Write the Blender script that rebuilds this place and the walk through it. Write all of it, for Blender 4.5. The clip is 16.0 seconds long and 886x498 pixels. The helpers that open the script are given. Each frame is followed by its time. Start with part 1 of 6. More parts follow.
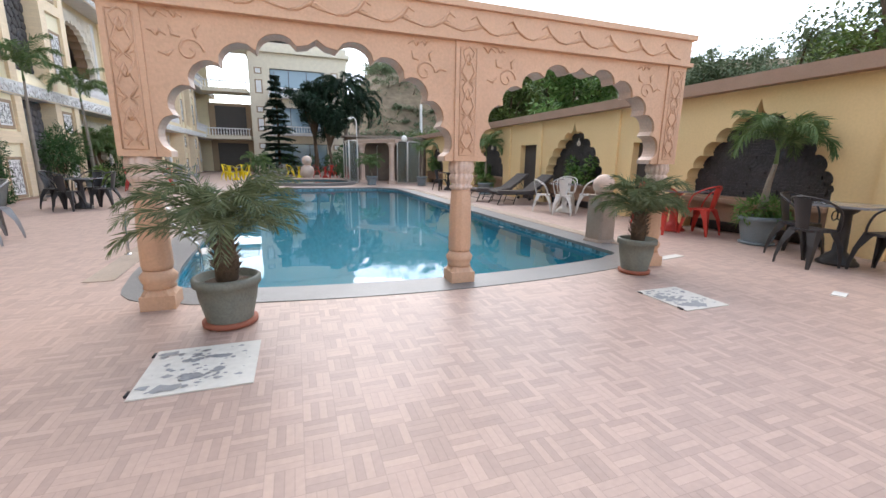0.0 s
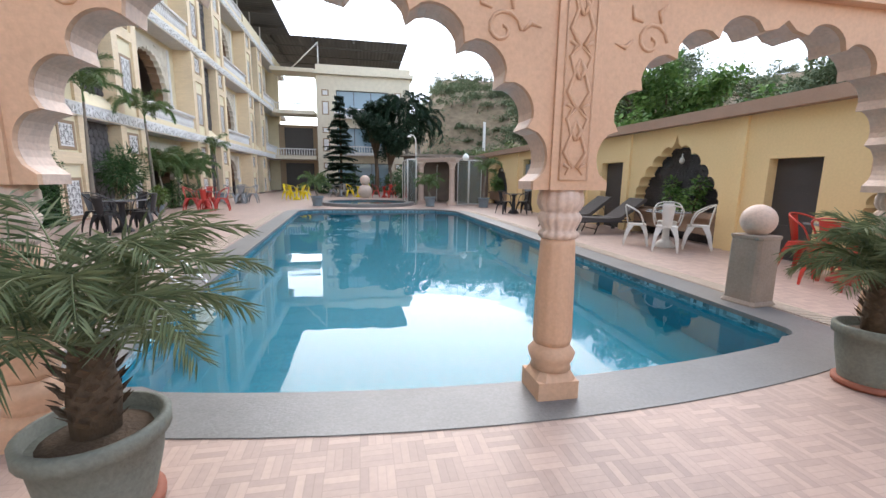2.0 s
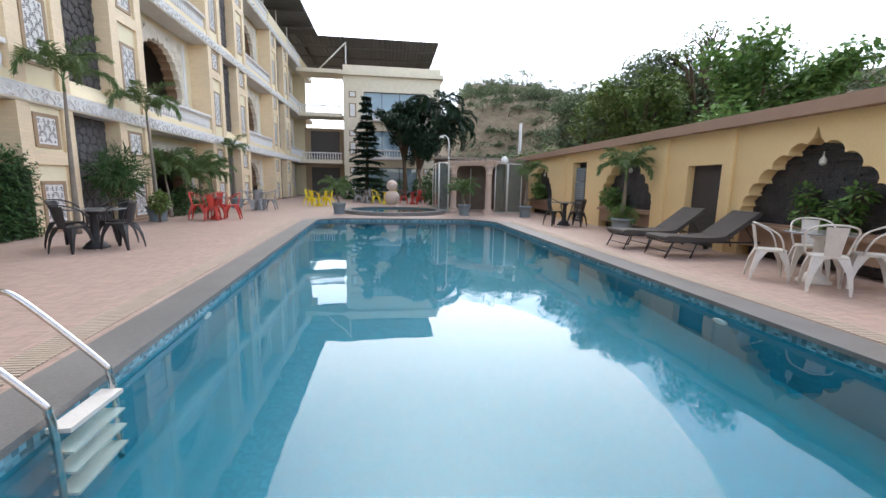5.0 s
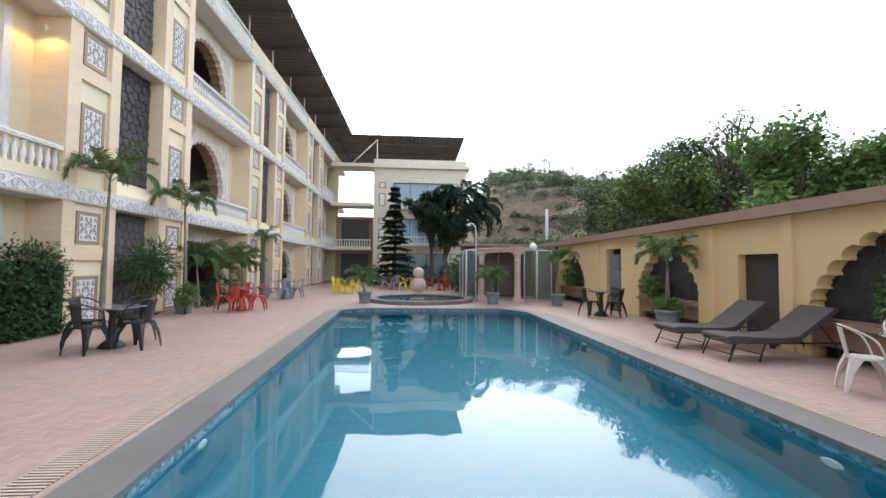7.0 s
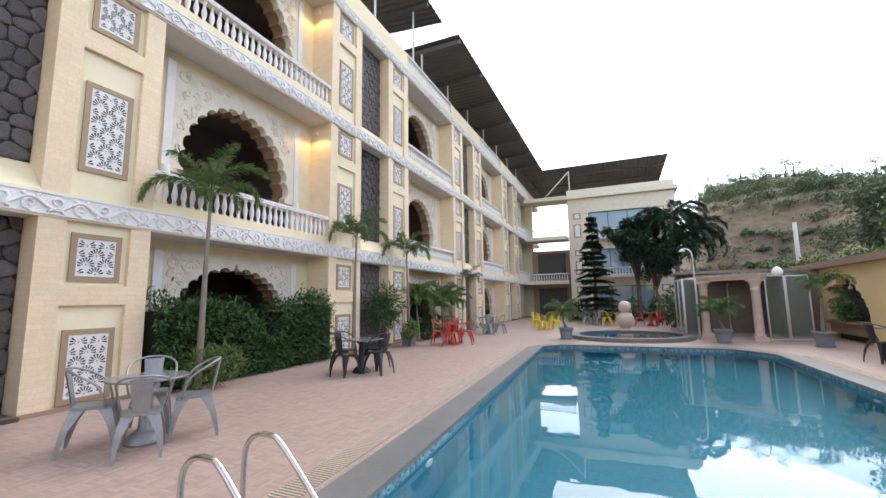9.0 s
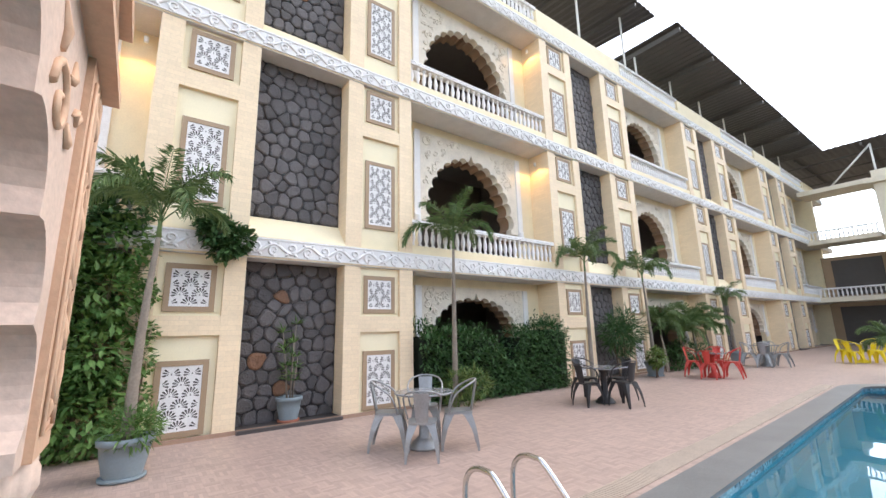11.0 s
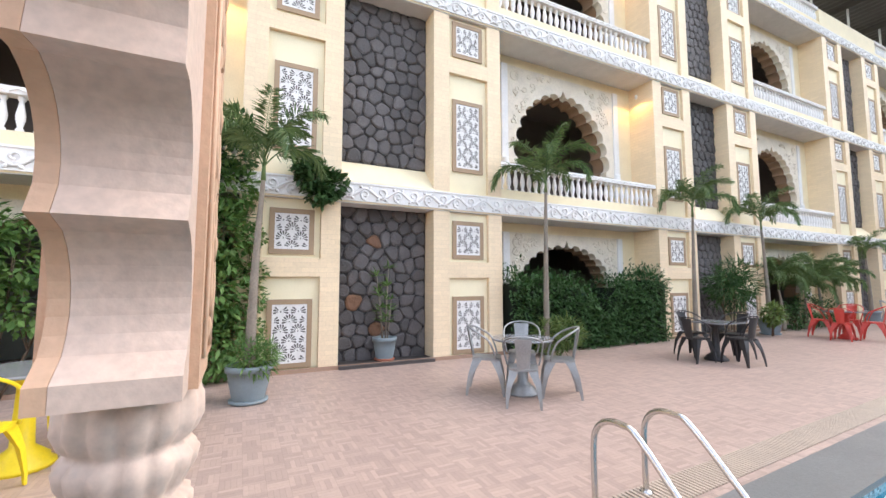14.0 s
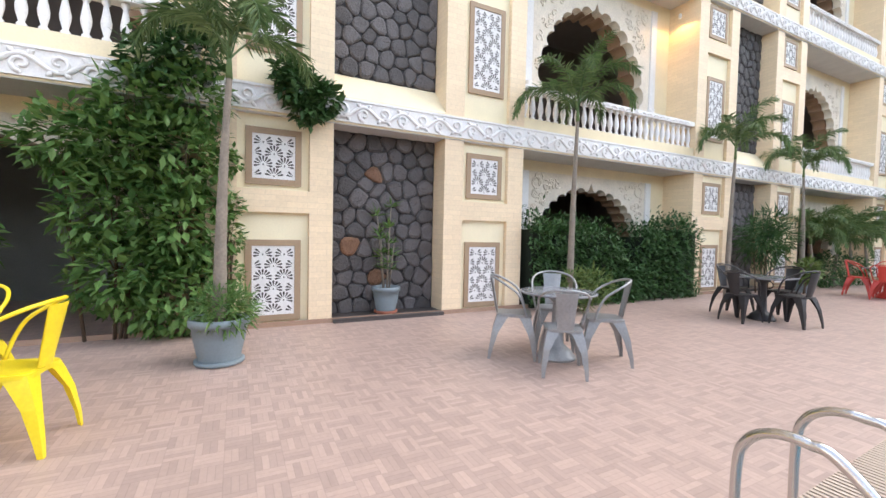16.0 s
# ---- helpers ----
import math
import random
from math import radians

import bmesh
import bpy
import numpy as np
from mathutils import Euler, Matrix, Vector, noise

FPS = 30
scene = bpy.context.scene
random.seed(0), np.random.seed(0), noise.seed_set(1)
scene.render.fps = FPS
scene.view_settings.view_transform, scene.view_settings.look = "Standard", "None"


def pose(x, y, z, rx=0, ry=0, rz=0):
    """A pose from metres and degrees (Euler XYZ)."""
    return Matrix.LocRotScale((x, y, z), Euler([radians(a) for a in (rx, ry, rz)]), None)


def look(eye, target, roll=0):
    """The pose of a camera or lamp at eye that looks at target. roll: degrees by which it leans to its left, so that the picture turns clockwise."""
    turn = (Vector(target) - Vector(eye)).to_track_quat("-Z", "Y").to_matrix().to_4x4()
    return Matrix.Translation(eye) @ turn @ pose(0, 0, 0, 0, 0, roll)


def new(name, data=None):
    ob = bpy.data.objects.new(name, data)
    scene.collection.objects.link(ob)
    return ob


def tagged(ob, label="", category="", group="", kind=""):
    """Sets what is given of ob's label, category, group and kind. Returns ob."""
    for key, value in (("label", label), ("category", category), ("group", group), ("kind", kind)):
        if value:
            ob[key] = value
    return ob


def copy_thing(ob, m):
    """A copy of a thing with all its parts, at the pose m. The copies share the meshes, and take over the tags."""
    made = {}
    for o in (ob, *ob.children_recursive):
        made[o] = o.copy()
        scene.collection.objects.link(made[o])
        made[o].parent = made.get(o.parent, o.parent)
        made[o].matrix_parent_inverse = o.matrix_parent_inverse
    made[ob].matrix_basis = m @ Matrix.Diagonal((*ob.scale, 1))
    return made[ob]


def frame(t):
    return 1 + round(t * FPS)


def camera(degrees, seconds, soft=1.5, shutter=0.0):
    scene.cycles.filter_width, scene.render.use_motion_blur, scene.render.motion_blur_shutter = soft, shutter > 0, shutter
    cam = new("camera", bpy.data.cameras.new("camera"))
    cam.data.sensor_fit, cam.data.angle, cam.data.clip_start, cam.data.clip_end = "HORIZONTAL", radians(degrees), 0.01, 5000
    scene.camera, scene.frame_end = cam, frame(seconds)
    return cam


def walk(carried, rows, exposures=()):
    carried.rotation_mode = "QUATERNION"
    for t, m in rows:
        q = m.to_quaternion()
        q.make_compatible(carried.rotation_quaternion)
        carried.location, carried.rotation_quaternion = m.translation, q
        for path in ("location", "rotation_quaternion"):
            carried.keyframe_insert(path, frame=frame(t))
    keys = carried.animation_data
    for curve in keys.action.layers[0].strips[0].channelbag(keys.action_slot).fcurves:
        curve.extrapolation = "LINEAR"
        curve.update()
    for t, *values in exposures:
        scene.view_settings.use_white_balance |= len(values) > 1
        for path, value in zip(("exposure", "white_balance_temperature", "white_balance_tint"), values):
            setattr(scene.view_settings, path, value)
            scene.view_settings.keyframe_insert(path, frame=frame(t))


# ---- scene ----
# camera: seconds, x, y, z, yaw, pitch, roll
cam = camera(94.2, 16.0)
PATH = [
    (0.0, 0.033, -0.208, 1.368, -19.43, -12.05, -0.83),
    (0.5, 0.194, 0.220, 1.414, -15.72, -11.61, -0.63),
    (1.0, 0.274, 0.667, 1.397, -15.22, -11.90, 0.24),
    (1.5, 0.404, 1.169, 1.403, -13.92, -10.57, 0.19),
    (2.0, 0.543, 1.692, 1.425, -11.05, -9.65, -0.83),
    (2.5, 0.530, 2.224, 1.406, -9.06, -10.56, -0.64),
    (3.0, 0.500, 2.703, 1.400, -7.32, -11.11, -0.71),
    (5.5, 0.581, 4.448, 1.445, -7.34, -6.96, -1.11),
    (6.0, 0.529, 4.652, 1.515, -7.00, -3.76, -1.10),
    (6.5, 0.547, 4.734, 1.562, -6.24, -0.46, -0.95),
    (7.0, 0.598, 4.780, 1.657, -3.76, 2.39, -0.57),
    (7.5, 0.638, 4.770, 1.707, 0.98, 4.22, -0.11),
    (8.0, 0.615, 4.723, 1.703, 7.33, 5.30, 0.20),
    (8.5, 0.616, 4.628, 1.699, 14.88, 6.06, 0.53),
    (9.0, 0.633, 4.595, 1.690, 23.28, 7.25, 0.89),
    (9.5, 0.591, 4.552, 1.681, 31.77, 9.08, 1.14),
    (10.0, 0.550, 4.505, 1.684, 40.34, 11.08, 1.17),
    (12.5, 0.441, 4.351, 1.676, 64.46, 8.10, 2.01),
    (13.0, 0.391, 4.302, 1.657, 65.76, 7.42, 1.81),
    (13.5, 0.271, 4.311, 1.626, 65.65, 6.34, 1.18),
    (14.0, 0.007, 4.345, 1.603, 63.86, 4.73, 0.01),
    (14.5, -0.225, 4.396, 1.543, 61.17, 3.19, -1.47),
    (15.0, -0.536, 4.519, 1.484, 58.26, 1.41, -2.54),
    (15.5, -0.866, 4.613, 1.439, 58.26, 0.11, -2.43),
    (16.0, -1.251, 4.650, 1.452, 63.26, -2.09, -1.24),
]
walk(cam, [(t, pose(x, y, z, 90 + pitch, roll, yaw)) for t, x, y, z, yaw, pitch, roll in PATH],
     [(0.0, 1.92), (3.0, 1.95), (5.5, 1.84), (9.0, 1.82), (12.5, 2.2), (16.0, 2.2)])

# ---------------------------------------------------------------- light
SUN_AZ, SUN_EL = radians(10.0), radians(46.0)      # from +y towards +x; veiled and soft
world = bpy.data.worlds.new("world")
scene.world = world
world.use_nodes = True
wn = world.node_tree.nodes
sky = wn.new("ShaderNodeTexSky")
sky.sky_type = "NISHITA"
sky.sun_disc = False
sky.sun_elevation, sky.sun_rotation = SUN_EL, SUN_AZ
sky.altitude, sky.air_density, sky.dust_density, sky.ozone_density = 400, 1.0, 0.6, 1.0
tone = wn.new("ShaderNodeHueSaturation")
tone.inputs["Saturation"].default_value = 0.5
tone.inputs["Value"].default_value = 1.0
world.node_tree.links.new(sky.outputs[0], tone.inputs["Color"])
world.node_tree.links.new(tone.outputs[0], wn["Background"].inputs["Color"])
wn["Background"].inputs["Strength"].default_value = 0.15
sun = new("sun", bpy.data.lights.new("sun", "SUN"))
sun.data.energy, sun.data.angle, sun.data.color = 0.5, radians(60), (1.0, 0.86, 0.68)
sun.matrix_world = look((0, 0, 0), (-math.sin(SUN_AZ) * math.cos(SUN_EL), -math.cos(SUN_AZ) * math.cos(SUN_EL), -math.sin(SUN_EL)))


# ---------------------------------------------------------------- materials
def mat(name, colour, rough=0.6, metal=0.0, vary=0.12, scale=3.0, fine=40.0, bump=0.15, dist=0.01, rand=0.0, spec=0.5):
    """Principled surface with stains at a large scale, grain at a fine one, and a little relief."""
    m = bpy.data.materials.new(name)
    m.use_nodes = True
    nt = m.node_tree
    p = nt.nodes["Principled BSDF"]
    p.inputs["Roughness"].default_value, p.inputs["Metallic"].default_value = rough, metal
    p.inputs["Specular IOR Level"].default_value = spec
    tc = nt.nodes.new("ShaderNodeTexCoord")
    geo = nt.nodes.new("ShaderNodeNewGeometry")
    big, small = nt.nodes.new("ShaderNodeTexNoise"), nt.nodes.new("ShaderNodeTexNoise")
    big.inputs["Scale"].default_value, big.inputs["Detail"].default_value = scale, 5
    small.inputs["Scale"].default_value, small.inputs["Detail"].default_value = fine, 3
    nt.links.new(geo.outputs["Position"], big.inputs["Vector"])
    nt.links.new(geo.outputs["Position"], small.inputs["Vector"])
    add = nt.nodes.new("ShaderNodeMath")
    add.operation = "ADD"
    nt.links.new(big.outputs["Fac"], add.inputs[0])
    nt.links.new(small.outputs["Fac"], add.inputs[1])
    ramp = nt.nodes.new("ShaderNodeMapRange")
    ramp.inputs["From Min"].default_value, ramp.inputs["From Max"].default_value = 0.65, 1.35
    ramp.inputs["To Min"].default_value, ramp.inputs["To Max"].default_value = 1 - vary, 1 + vary * 0.6
    nt.links.new(add.outputs[0], ramp.inputs["Value"])
    last = ramp.outputs["Result"]
    if rand:
        oi = nt.nodes.new("ShaderNodeObjectInfo")
        rr = nt.nodes.new("ShaderNodeMapRange")
        rr.inputs["To Min"].default_value, rr.inputs["To Max"].default_value = 1 - rand, 1 + rand
        nt.links.new(oi.outputs["Random"], rr.inputs["Value"])
        mu = nt.nodes.new("ShaderNodeMath")
        mu.operation = "MULTIPLY"
        nt.links.new(last, mu.inputs[0])
        nt.links.new(rr.outputs["Result"], mu.inputs[1])
        last = mu.outputs[0]
    mul = nt.nodes.new("ShaderNodeVectorMath")
    mul.operation = "SCALE"
    mul.inputs[0].default_value = colour
    nt.links.new(last, mul.inputs["Scale"])
    nt.links.new(mul.outputs[0], p.inputs["Base Color"])
    if bump:
        b = nt.nodes.new("ShaderNodeBump")
        b.inputs["Strength"].default_value, b.inputs["Distance"].default_value = bump, dist
        nt.links.new(small.outputs["Fac"], b.inputs["Height"])
        nt.links.new(b.outputs[0], p.inputs["Normal"])
    return m


def leafy(name, a, b, rough=0.5, trans=0.15):
    """Foliage whose leaves differ one by one."""
    m = bpy.data.materials.new(name)
    m.use_nodes = True
    nt = m.node_tree
    p = nt.nodes["Principled BSDF"]
    p.inputs["Roughness"].default_value = rough
    p.inputs["Specular IOR Level"].default_value = 0.3
    geo = nt.nodes.new("ShaderNodeNewGeometry")
    mix = nt.nodes.new("ShaderNodeMix")
    mix.data_type = "RGBA"
    mix.inputs["A"].default_value, mix.inputs["B"].default_value = (*a, 1), (*b, 1)
    nt.links.new(geo.outputs["Random Per Island"], mix.inputs["Factor"])
    nt.links.new(mix.outputs["Result"], p.inputs["Base Color"])
    tr = nt.nodes.new("ShaderNodeBsdfTranslucent")
    nt.links.new(mix.outputs["Result"], tr.inputs["Color"])
    ms = nt.nodes.new("ShaderNodeMixShader")
    ms.inputs[0].default_value = trans
    nt.links.new(p.outputs[0], ms.inputs[1])
    nt.links.new(tr.outputs[0], ms.inputs[2])
    nt.links.new(ms.outputs[0], nt.nodes["Material Output"].inputs["Surface"])
    return m


def math_node(nt, op, a, b=None):
    n = nt.nodes.new("ShaderNodeMath")
    n.operation = op
    for i, v in enumerate((a, b)):
        if v is None:
            continue
        if isinstance(v, (int, float)):
            n.inputs[i].default_value = v
        else:
            nt.links.new(v, n.inputs[i])
    return n.outputs[0]


def basket_floor():
    """Pinkish floor tiles printed with a basket weave of short sticks, and joints between the large tiles."""
    m = mat("basket_weave_tile", (0.45, 0.328, 0.275), 0.45, 0, 0.10, 0.6, 30, 0.05, 0.004)
    nt = m.node_tree
    p = nt.nodes["Principled BSDF"]
    geo = nt.nodes.new("ShaderNodeNewGeometry")
    sep = nt.nodes.new("ShaderNodeSeparateXYZ")
    nt.links.new(geo.outputs["Position"], sep.inputs[0])
    cell = 0.17
    u, v = math_node(nt, "DIVIDE", sep.outputs[0], cell), math_node(nt, "DIVIDE", sep.outputs[1], cell)
    iu, iv = math_node(nt, "FLOOR", u), math_node(nt, "FLOOR", v)
    par = math_node(nt, "FLOORED_MODULO", math_node(nt, "ADD", iu, iv), 2.0)
    fu, fv = math_node(nt, "FRACT", u), math_node(nt, "FRACT", v)
    across = math_node(nt, "ADD", math_node(nt, "MULTIPLY", fu, par), math_node(nt, "MULTIPLY", fv, math_node(nt, "SUBTRACT", 1.0, par)))
    stick = math_node(nt, "MULTIPLY", across, 4.0)
    si = math_node(nt, "FLOOR", stick)
    comb = nt.nodes.new("ShaderNodeCombineXYZ")
    nt.links.new(iu, comb.inputs[0])
    nt.links.new(iv, comb.inputs[1])
    nt.links.new(si, comb.inputs[2])
    wnz = nt.nodes.new("ShaderNodeTexWhiteNoise")
    wnz.noise_dimensions = "3D"
    nt.links.new(comb.outputs[0], wnz.inputs["Vector"])
    edge = math_node(nt, "ABSOLUTE", math_node(nt, "SUBTRACT", math_node(nt, "FRACT", stick), 0.5))
    gap = math_node(nt, "GREATER_THAN", edge, 0.44)
    eu = math_node(nt, "ABSOLUTE", math_node(nt, "SUBTRACT", fu, 0.5))
    ev = math_node(nt, "ABSOLUTE", math_node(nt, "SUBTRACT", fv, 0.5))
    gap2 = math_node(nt, "GREATER_THAN", math_node(nt, "MAXIMUM", eu, ev), 0.485)
    tone_ = math_node(nt, "ADD", 0.86, math_node(nt, "MULTIPLY", wnz.outputs["Value"], 0.26))
    tone_ = math_node(nt, "SUBTRACT", tone_, math_node(nt, "MULTIPLY", math_node(nt, "MAXIMUM", gap, gap2), 0.14))
    old = p.inputs["Base Color"].links[0].from_socket
    mul = nt.nodes.new("ShaderNodeVectorMath")
    mul.operation = "SCALE"
    nt.links.new(old, mul.inputs[0])
    nt.links.new(tone_, mul.inputs["Scale"])
    nt.links.new(mul.outputs[0], p.inputs["Base Color"])
    return m


def brick_paint(name, colour):
    """Cream paint over thin stone courses."""
    m = mat(name, colour, 0.6, 0, 0.10, 0.8, 25, 0.05, 0.004)
    nt = m.node_tree
    p = nt.nodes["Principled BSDF"]
    geo = nt.nodes.new("ShaderNodeNewGeometry")
    sep = nt.nodes.new("ShaderNodeSeparateXYZ")
    nt.links.new(geo.outputs["Position"], sep.inputs[0])
    comb = nt.nodes.new("ShaderNodeCombineXYZ")
    nt.links.new(math_node(nt, "ADD", sep.outputs[1], sep.outputs[0]), comb.inputs[0])
    nt.links.new(sep.outputs[2], comb.inputs[1])
    br = nt.nodes.new("ShaderNodeTexBrick")
    for k, v in (("Scale", 1.0), ("Mortar Size", 0.006), ("Brick Width", 0.3), ("Row Height", 0.09), ("Mortar Smooth", 0.3)):
        br.inputs[k].default_value = v
    br.inputs["Color1"].default_value = (1, 1, 1, 1)
    br.inputs["Color2"].default_value = (0.93, 0.93, 0.93, 1)
    br.inputs["Mortar"].default_value = (0.89, 0.89, 0.89, 1)
    nt.links.new(comb.outputs[0], br.inputs["Vector"])
    old = p.inputs["Base Color"].links[0].from_socket
    mul = nt.nodes.new("ShaderNodeVectorMath")
    mul.operation = "MULTIPLY"
    nt.links.new(old, mul.inputs[0])
    nt.links.new(br.outputs["Color"], mul.inputs[1])
    nt.links.new(mul.outputs[0], p.inputs["Base Color"])
    return m


def water_mat():
    m = bpy.data.materials.new("pool_water")
    m.use_nodes = True
    nt = m.node_tree
    p = nt.nodes["Principled BSDF"]
    p.inputs["Base Color"].default_value = (0.62, 0.9, 0.97, 1)
    p.inputs["Roughness"].default_value = 0.0
    p.inputs["IOR"].default_value = 1.33
    p.inputs["Transmission Weight"].default_value = 1.0
    geo = nt.nodes.new("ShaderNodeNewGeometry")
    n = nt.nodes.new("ShaderNodeTexNoise")
    n.inputs["Scale"].default_value, n.inputs["Detail"].default_value = 1.6, 2
    nt.links.new(geo.outputs["Position"], n.inputs["Vector"])
    b = nt.nodes.new("ShaderNodeBump")
    b.inputs["Strength"].default_value, b.inputs["Distance"].default_value = 0.1, 0.02
    nt.links.new(n.outputs["Fac"], b.inputs["Height"])
    nt.links.new(b.outputs[0], p.inputs["Normal"])
    return m


def glass_mat(name, colour, trans=0.9, rough=0.02):
    m = bpy.data.materials.new(name)
    m.use_nodes = True
    p = m.node_tree.nodes["Principled BSDF"]
    p.inputs["Base Color"].default_value = (*colour, 1)
    p.inputs["Roughness"].default_value = rough
    p.inputs["IOR"].default_value = 1.45
    p.inputs["Transmission Weight"].default_value = trans
    return m


def mosaic_mat(name, colour, cell, vary):
    """Small glass tiles, each of its own shade, in pale grout."""
    m = mat(name, colour, 0.25, 0, 0.06, 0.5, 8, 0)
    nt = m.node_tree
    p = nt.nodes["Principled BSDF"]
    geo = nt.nodes.new("ShaderNodeNewGeometry")
    sc = nt.nodes.new("ShaderNodeVectorMath")
    sc.operation = "SCALE"
    sc.inputs["Scale"].default_value = 1 / cell
    nt.links.new(geo.outputs["Position"], sc.inputs[0])
    fl = nt.nodes.new("ShaderNodeVectorMath")
    fl.operation = "FLOOR"
    nt.links.new(sc.outputs[0], fl.inputs[0])
    wnz = nt.nodes.new("ShaderNodeTexWhiteNoise")
    nt.links.new(fl.outputs[0], wnz.inputs["Vector"])
    k = math_node(nt, "ADD", 1 - vary, math_node(nt, "MULTIPLY", wnz.outputs["Value"], 2 * vary))
    old = p.inputs["Base Color"].links[0].from_socket
    mul = nt.nodes.new("ShaderNodeVectorMath")
    mul.operation = "SCALE"
    nt.links.new(old, mul.inputs[0])
    nt.links.new(k, mul.inputs["Scale"])
    nt.links.new(mul.outputs[0], p.inputs["Base Color"])
    return m


FLOOR = basket_floor()
COPING = mat("grey_coping_stone", (0.19, 0.188, 0.186), 0.36, 0, 0.25, 1.5, 60, 0.2)
DRAIN = mat("cream_drain_bars", (0.55, 0.45, 0.36), 0.6, 0, 0.15)
GAPSHADE = mat("gap_shade", (0.06, 0.05, 0.045), 0.8)
POOLTILE = mosaic_mat("pool_tile", (0.014, 0.225, 0.325), 0.03, 0.10)
MOSAIC = mosaic_mat("waterline_mosaic", (0.16, 0.34, 0.42), 0.05, 0.55)
WATER = water_mat()
CREAM = brick_paint("cream_stone_paint", (0.82, 0.65, 0.44))
PANEL = mat("pale_yellow_plaster", (0.84, 0.745, 0.52), 0.7, 0, 0.06)
CREAMW = mat("cream_plaster", (0.82, 0.705, 0.48), 0.7, 0, 0.08)
WHITE = mat("white_relief_plaster", (0.80, 0.78, 0.76), 0.65, 0, 0.12, 2, 30)
IVORY = mat("ivory_relief_plaster", (0.76, 0.68, 0.56), 0.7, 0, 0.16, 3, 30, 0.3)
TAN = mat("tan_frame_paint", (0.36, 0.25, 0.155), 0.6, 0, 0.1)
SOFFIT = mat("soffit_paint", (0.62, 0.60, 0.58), 0.7)
# Room walls and ceilings with the rooms' shade put into the colour.
SHADEROOM = mat("shaded_room_wall", (0.15, 0.125, 0.115), 0.7)
BASALT = mat("basalt_stone", (0.10, 0.09, 0.09), 0.6, 0, 0.3, 5, 30, 0.8, 0.03, 0.35)
RUST = mat("rust_stone", (0.22, 0.11, 0.06), 0.6, 0, 0.3, 5, 30, 0.8, 0.03, 0.2)
MORTAR = mat("dark_mortar", (0.03, 0.028, 0.03), 0.8)
SAND = mat("pink_sandstone_paint", (0.63, 0.40, 0.265), 0.6, 0, 0.12, 2.5, 40, 0.2)
# Pale stone; on the arcade, sky light on SAND put into the colour.
SANDBACK = mat("pale_and_skylit_sandstone_paint", (0.66, 0.50, 0.41), 0.55, 0, 0.18, 2.5, 40, 0.2)
YELLOW = mat("yellow_wall_paint", (0.80, 0.59, 0.30), 0.7, 0, 0.07, 0.7, 25, 0.1)
BROWN = mat("brown_coping_paint", (0.36, 0.23, 0.16), 0.65, 0, 0.12)
SLATE = mat("dark_slate_cladding", (0.05, 0.048, 0.052), 0.5, 0, 0.5, 4, 18, 0.8, 0.03, 0.3)
DOOR = mat("dark_door_paint", (0.06, 0.052, 0.05), 0.5)
PLANTER = mat("brown_planter_paint", (0.33, 0.21, 0.14), 0.6)
POTGREY = mat("blue_grey_pot_plastic", (0.20, 0.245, 0.27), 0.5, 0, 0.1)
POTOLD = mat("grey_green_pot_cement", (0.19, 0.20, 0.17), 0.7, 0, 0.25, 5, 50, 0.3)
TERRA = mat("terracotta", (0.30, 0.10, 0.06), 0.7)
SOIL = mat("soil", (0.10, 0.065, 0.04), 0.9, 0, 0.3, 8, 60, 0.8)
TRUNK = mat("palm_trunk_bark", (0.24, 0.20, 0.16), 0.8, 0, 0.3, 4, 30, 0.6)
BARK = mat("brown_bark", (0.12, 0.08, 0.05), 0.9, 0, 0.3, 8, 40, 0.8)
M_GREY = mat("galvanised_metal", (0.33, 0.335, 0.34), 0.42, 0.5, 0.15, 6)
M_BLACK = mat("black_painted_metal", (0.03, 0.028, 0.03), 0.4, 0, 0.2, 6)
M_RED = mat("red_painted_metal", (0.55, 0.05, 0.035), 0.4, 0, 0.12, 6)
M_YEL = mat("yellow_painted_metal", (0.85, 0.66, 0.02), 0.4, 0, 0.1, 6)
M_WHITE = mat("white_painted_metal", (0.68, 0.66, 0.62), 0.42, 0, 0.12, 6)
STEEL = mat("stainless_steel", (0.62, 0.61, 0.60), 0.22, 1.0, 0.05, 6)
TOPGREY = mat("grey_table_top", (0.24, 0.24, 0.25), 0.12, 0, 0.1)
FABRIC = mat("charcoal_woven_fabric", (0.075, 0.064, 0.06), 0.8, 0, 0.15, 4, 120, 0.3)
ROOF = mat("dark_corrugated_sheet", (0.085, 0.078, 0.074), 0.6, 0.0, 0.2, 0.5, 10)
FAR_CREAM = mat("far_cream_paint", (0.74, 0.66, 0.52), 0.7)
WINDOW = glass_mat("window_glass", (0.25, 0.35, 0.42), 0.0, 0.05)
GLASS = glass_mat("shower_glass", (0.80, 0.9, 0.9), 0.95)
PATCH = mat("bare_grey_metal", (0.33, 0.34, 0.35), 0.5, 0.2, 0.2, 6)
PLATE = mat("worn_white_plate", (0.66, 0.64, 0.58), 0.5, 0, 0.1, 2, 20)
HILL = mat("dry_hillside", (0.20, 0.15, 0.095), 0.95, 0, 0.5, 0.06, 0.8, 0.5, 0.4)
LEAF_D = leafy("dark_leaves", (0.03, 0.075, 0.025), (0.085, 0.17, 0.055))
LEAF_M = leafy("mid_leaves", (0.065, 0.15, 0.04), (0.19, 0.31, 0.09), 0.45, 0.3)
LEAF_L = leafy("light_leaves", (0.07, 0.13, 0.03), (0.20, 0.26, 0.08))
LEAF_P = leafy("palm_leaves", (0.075, 0.14, 0.05), (0.2, 0.28, 0.11), 0.45)
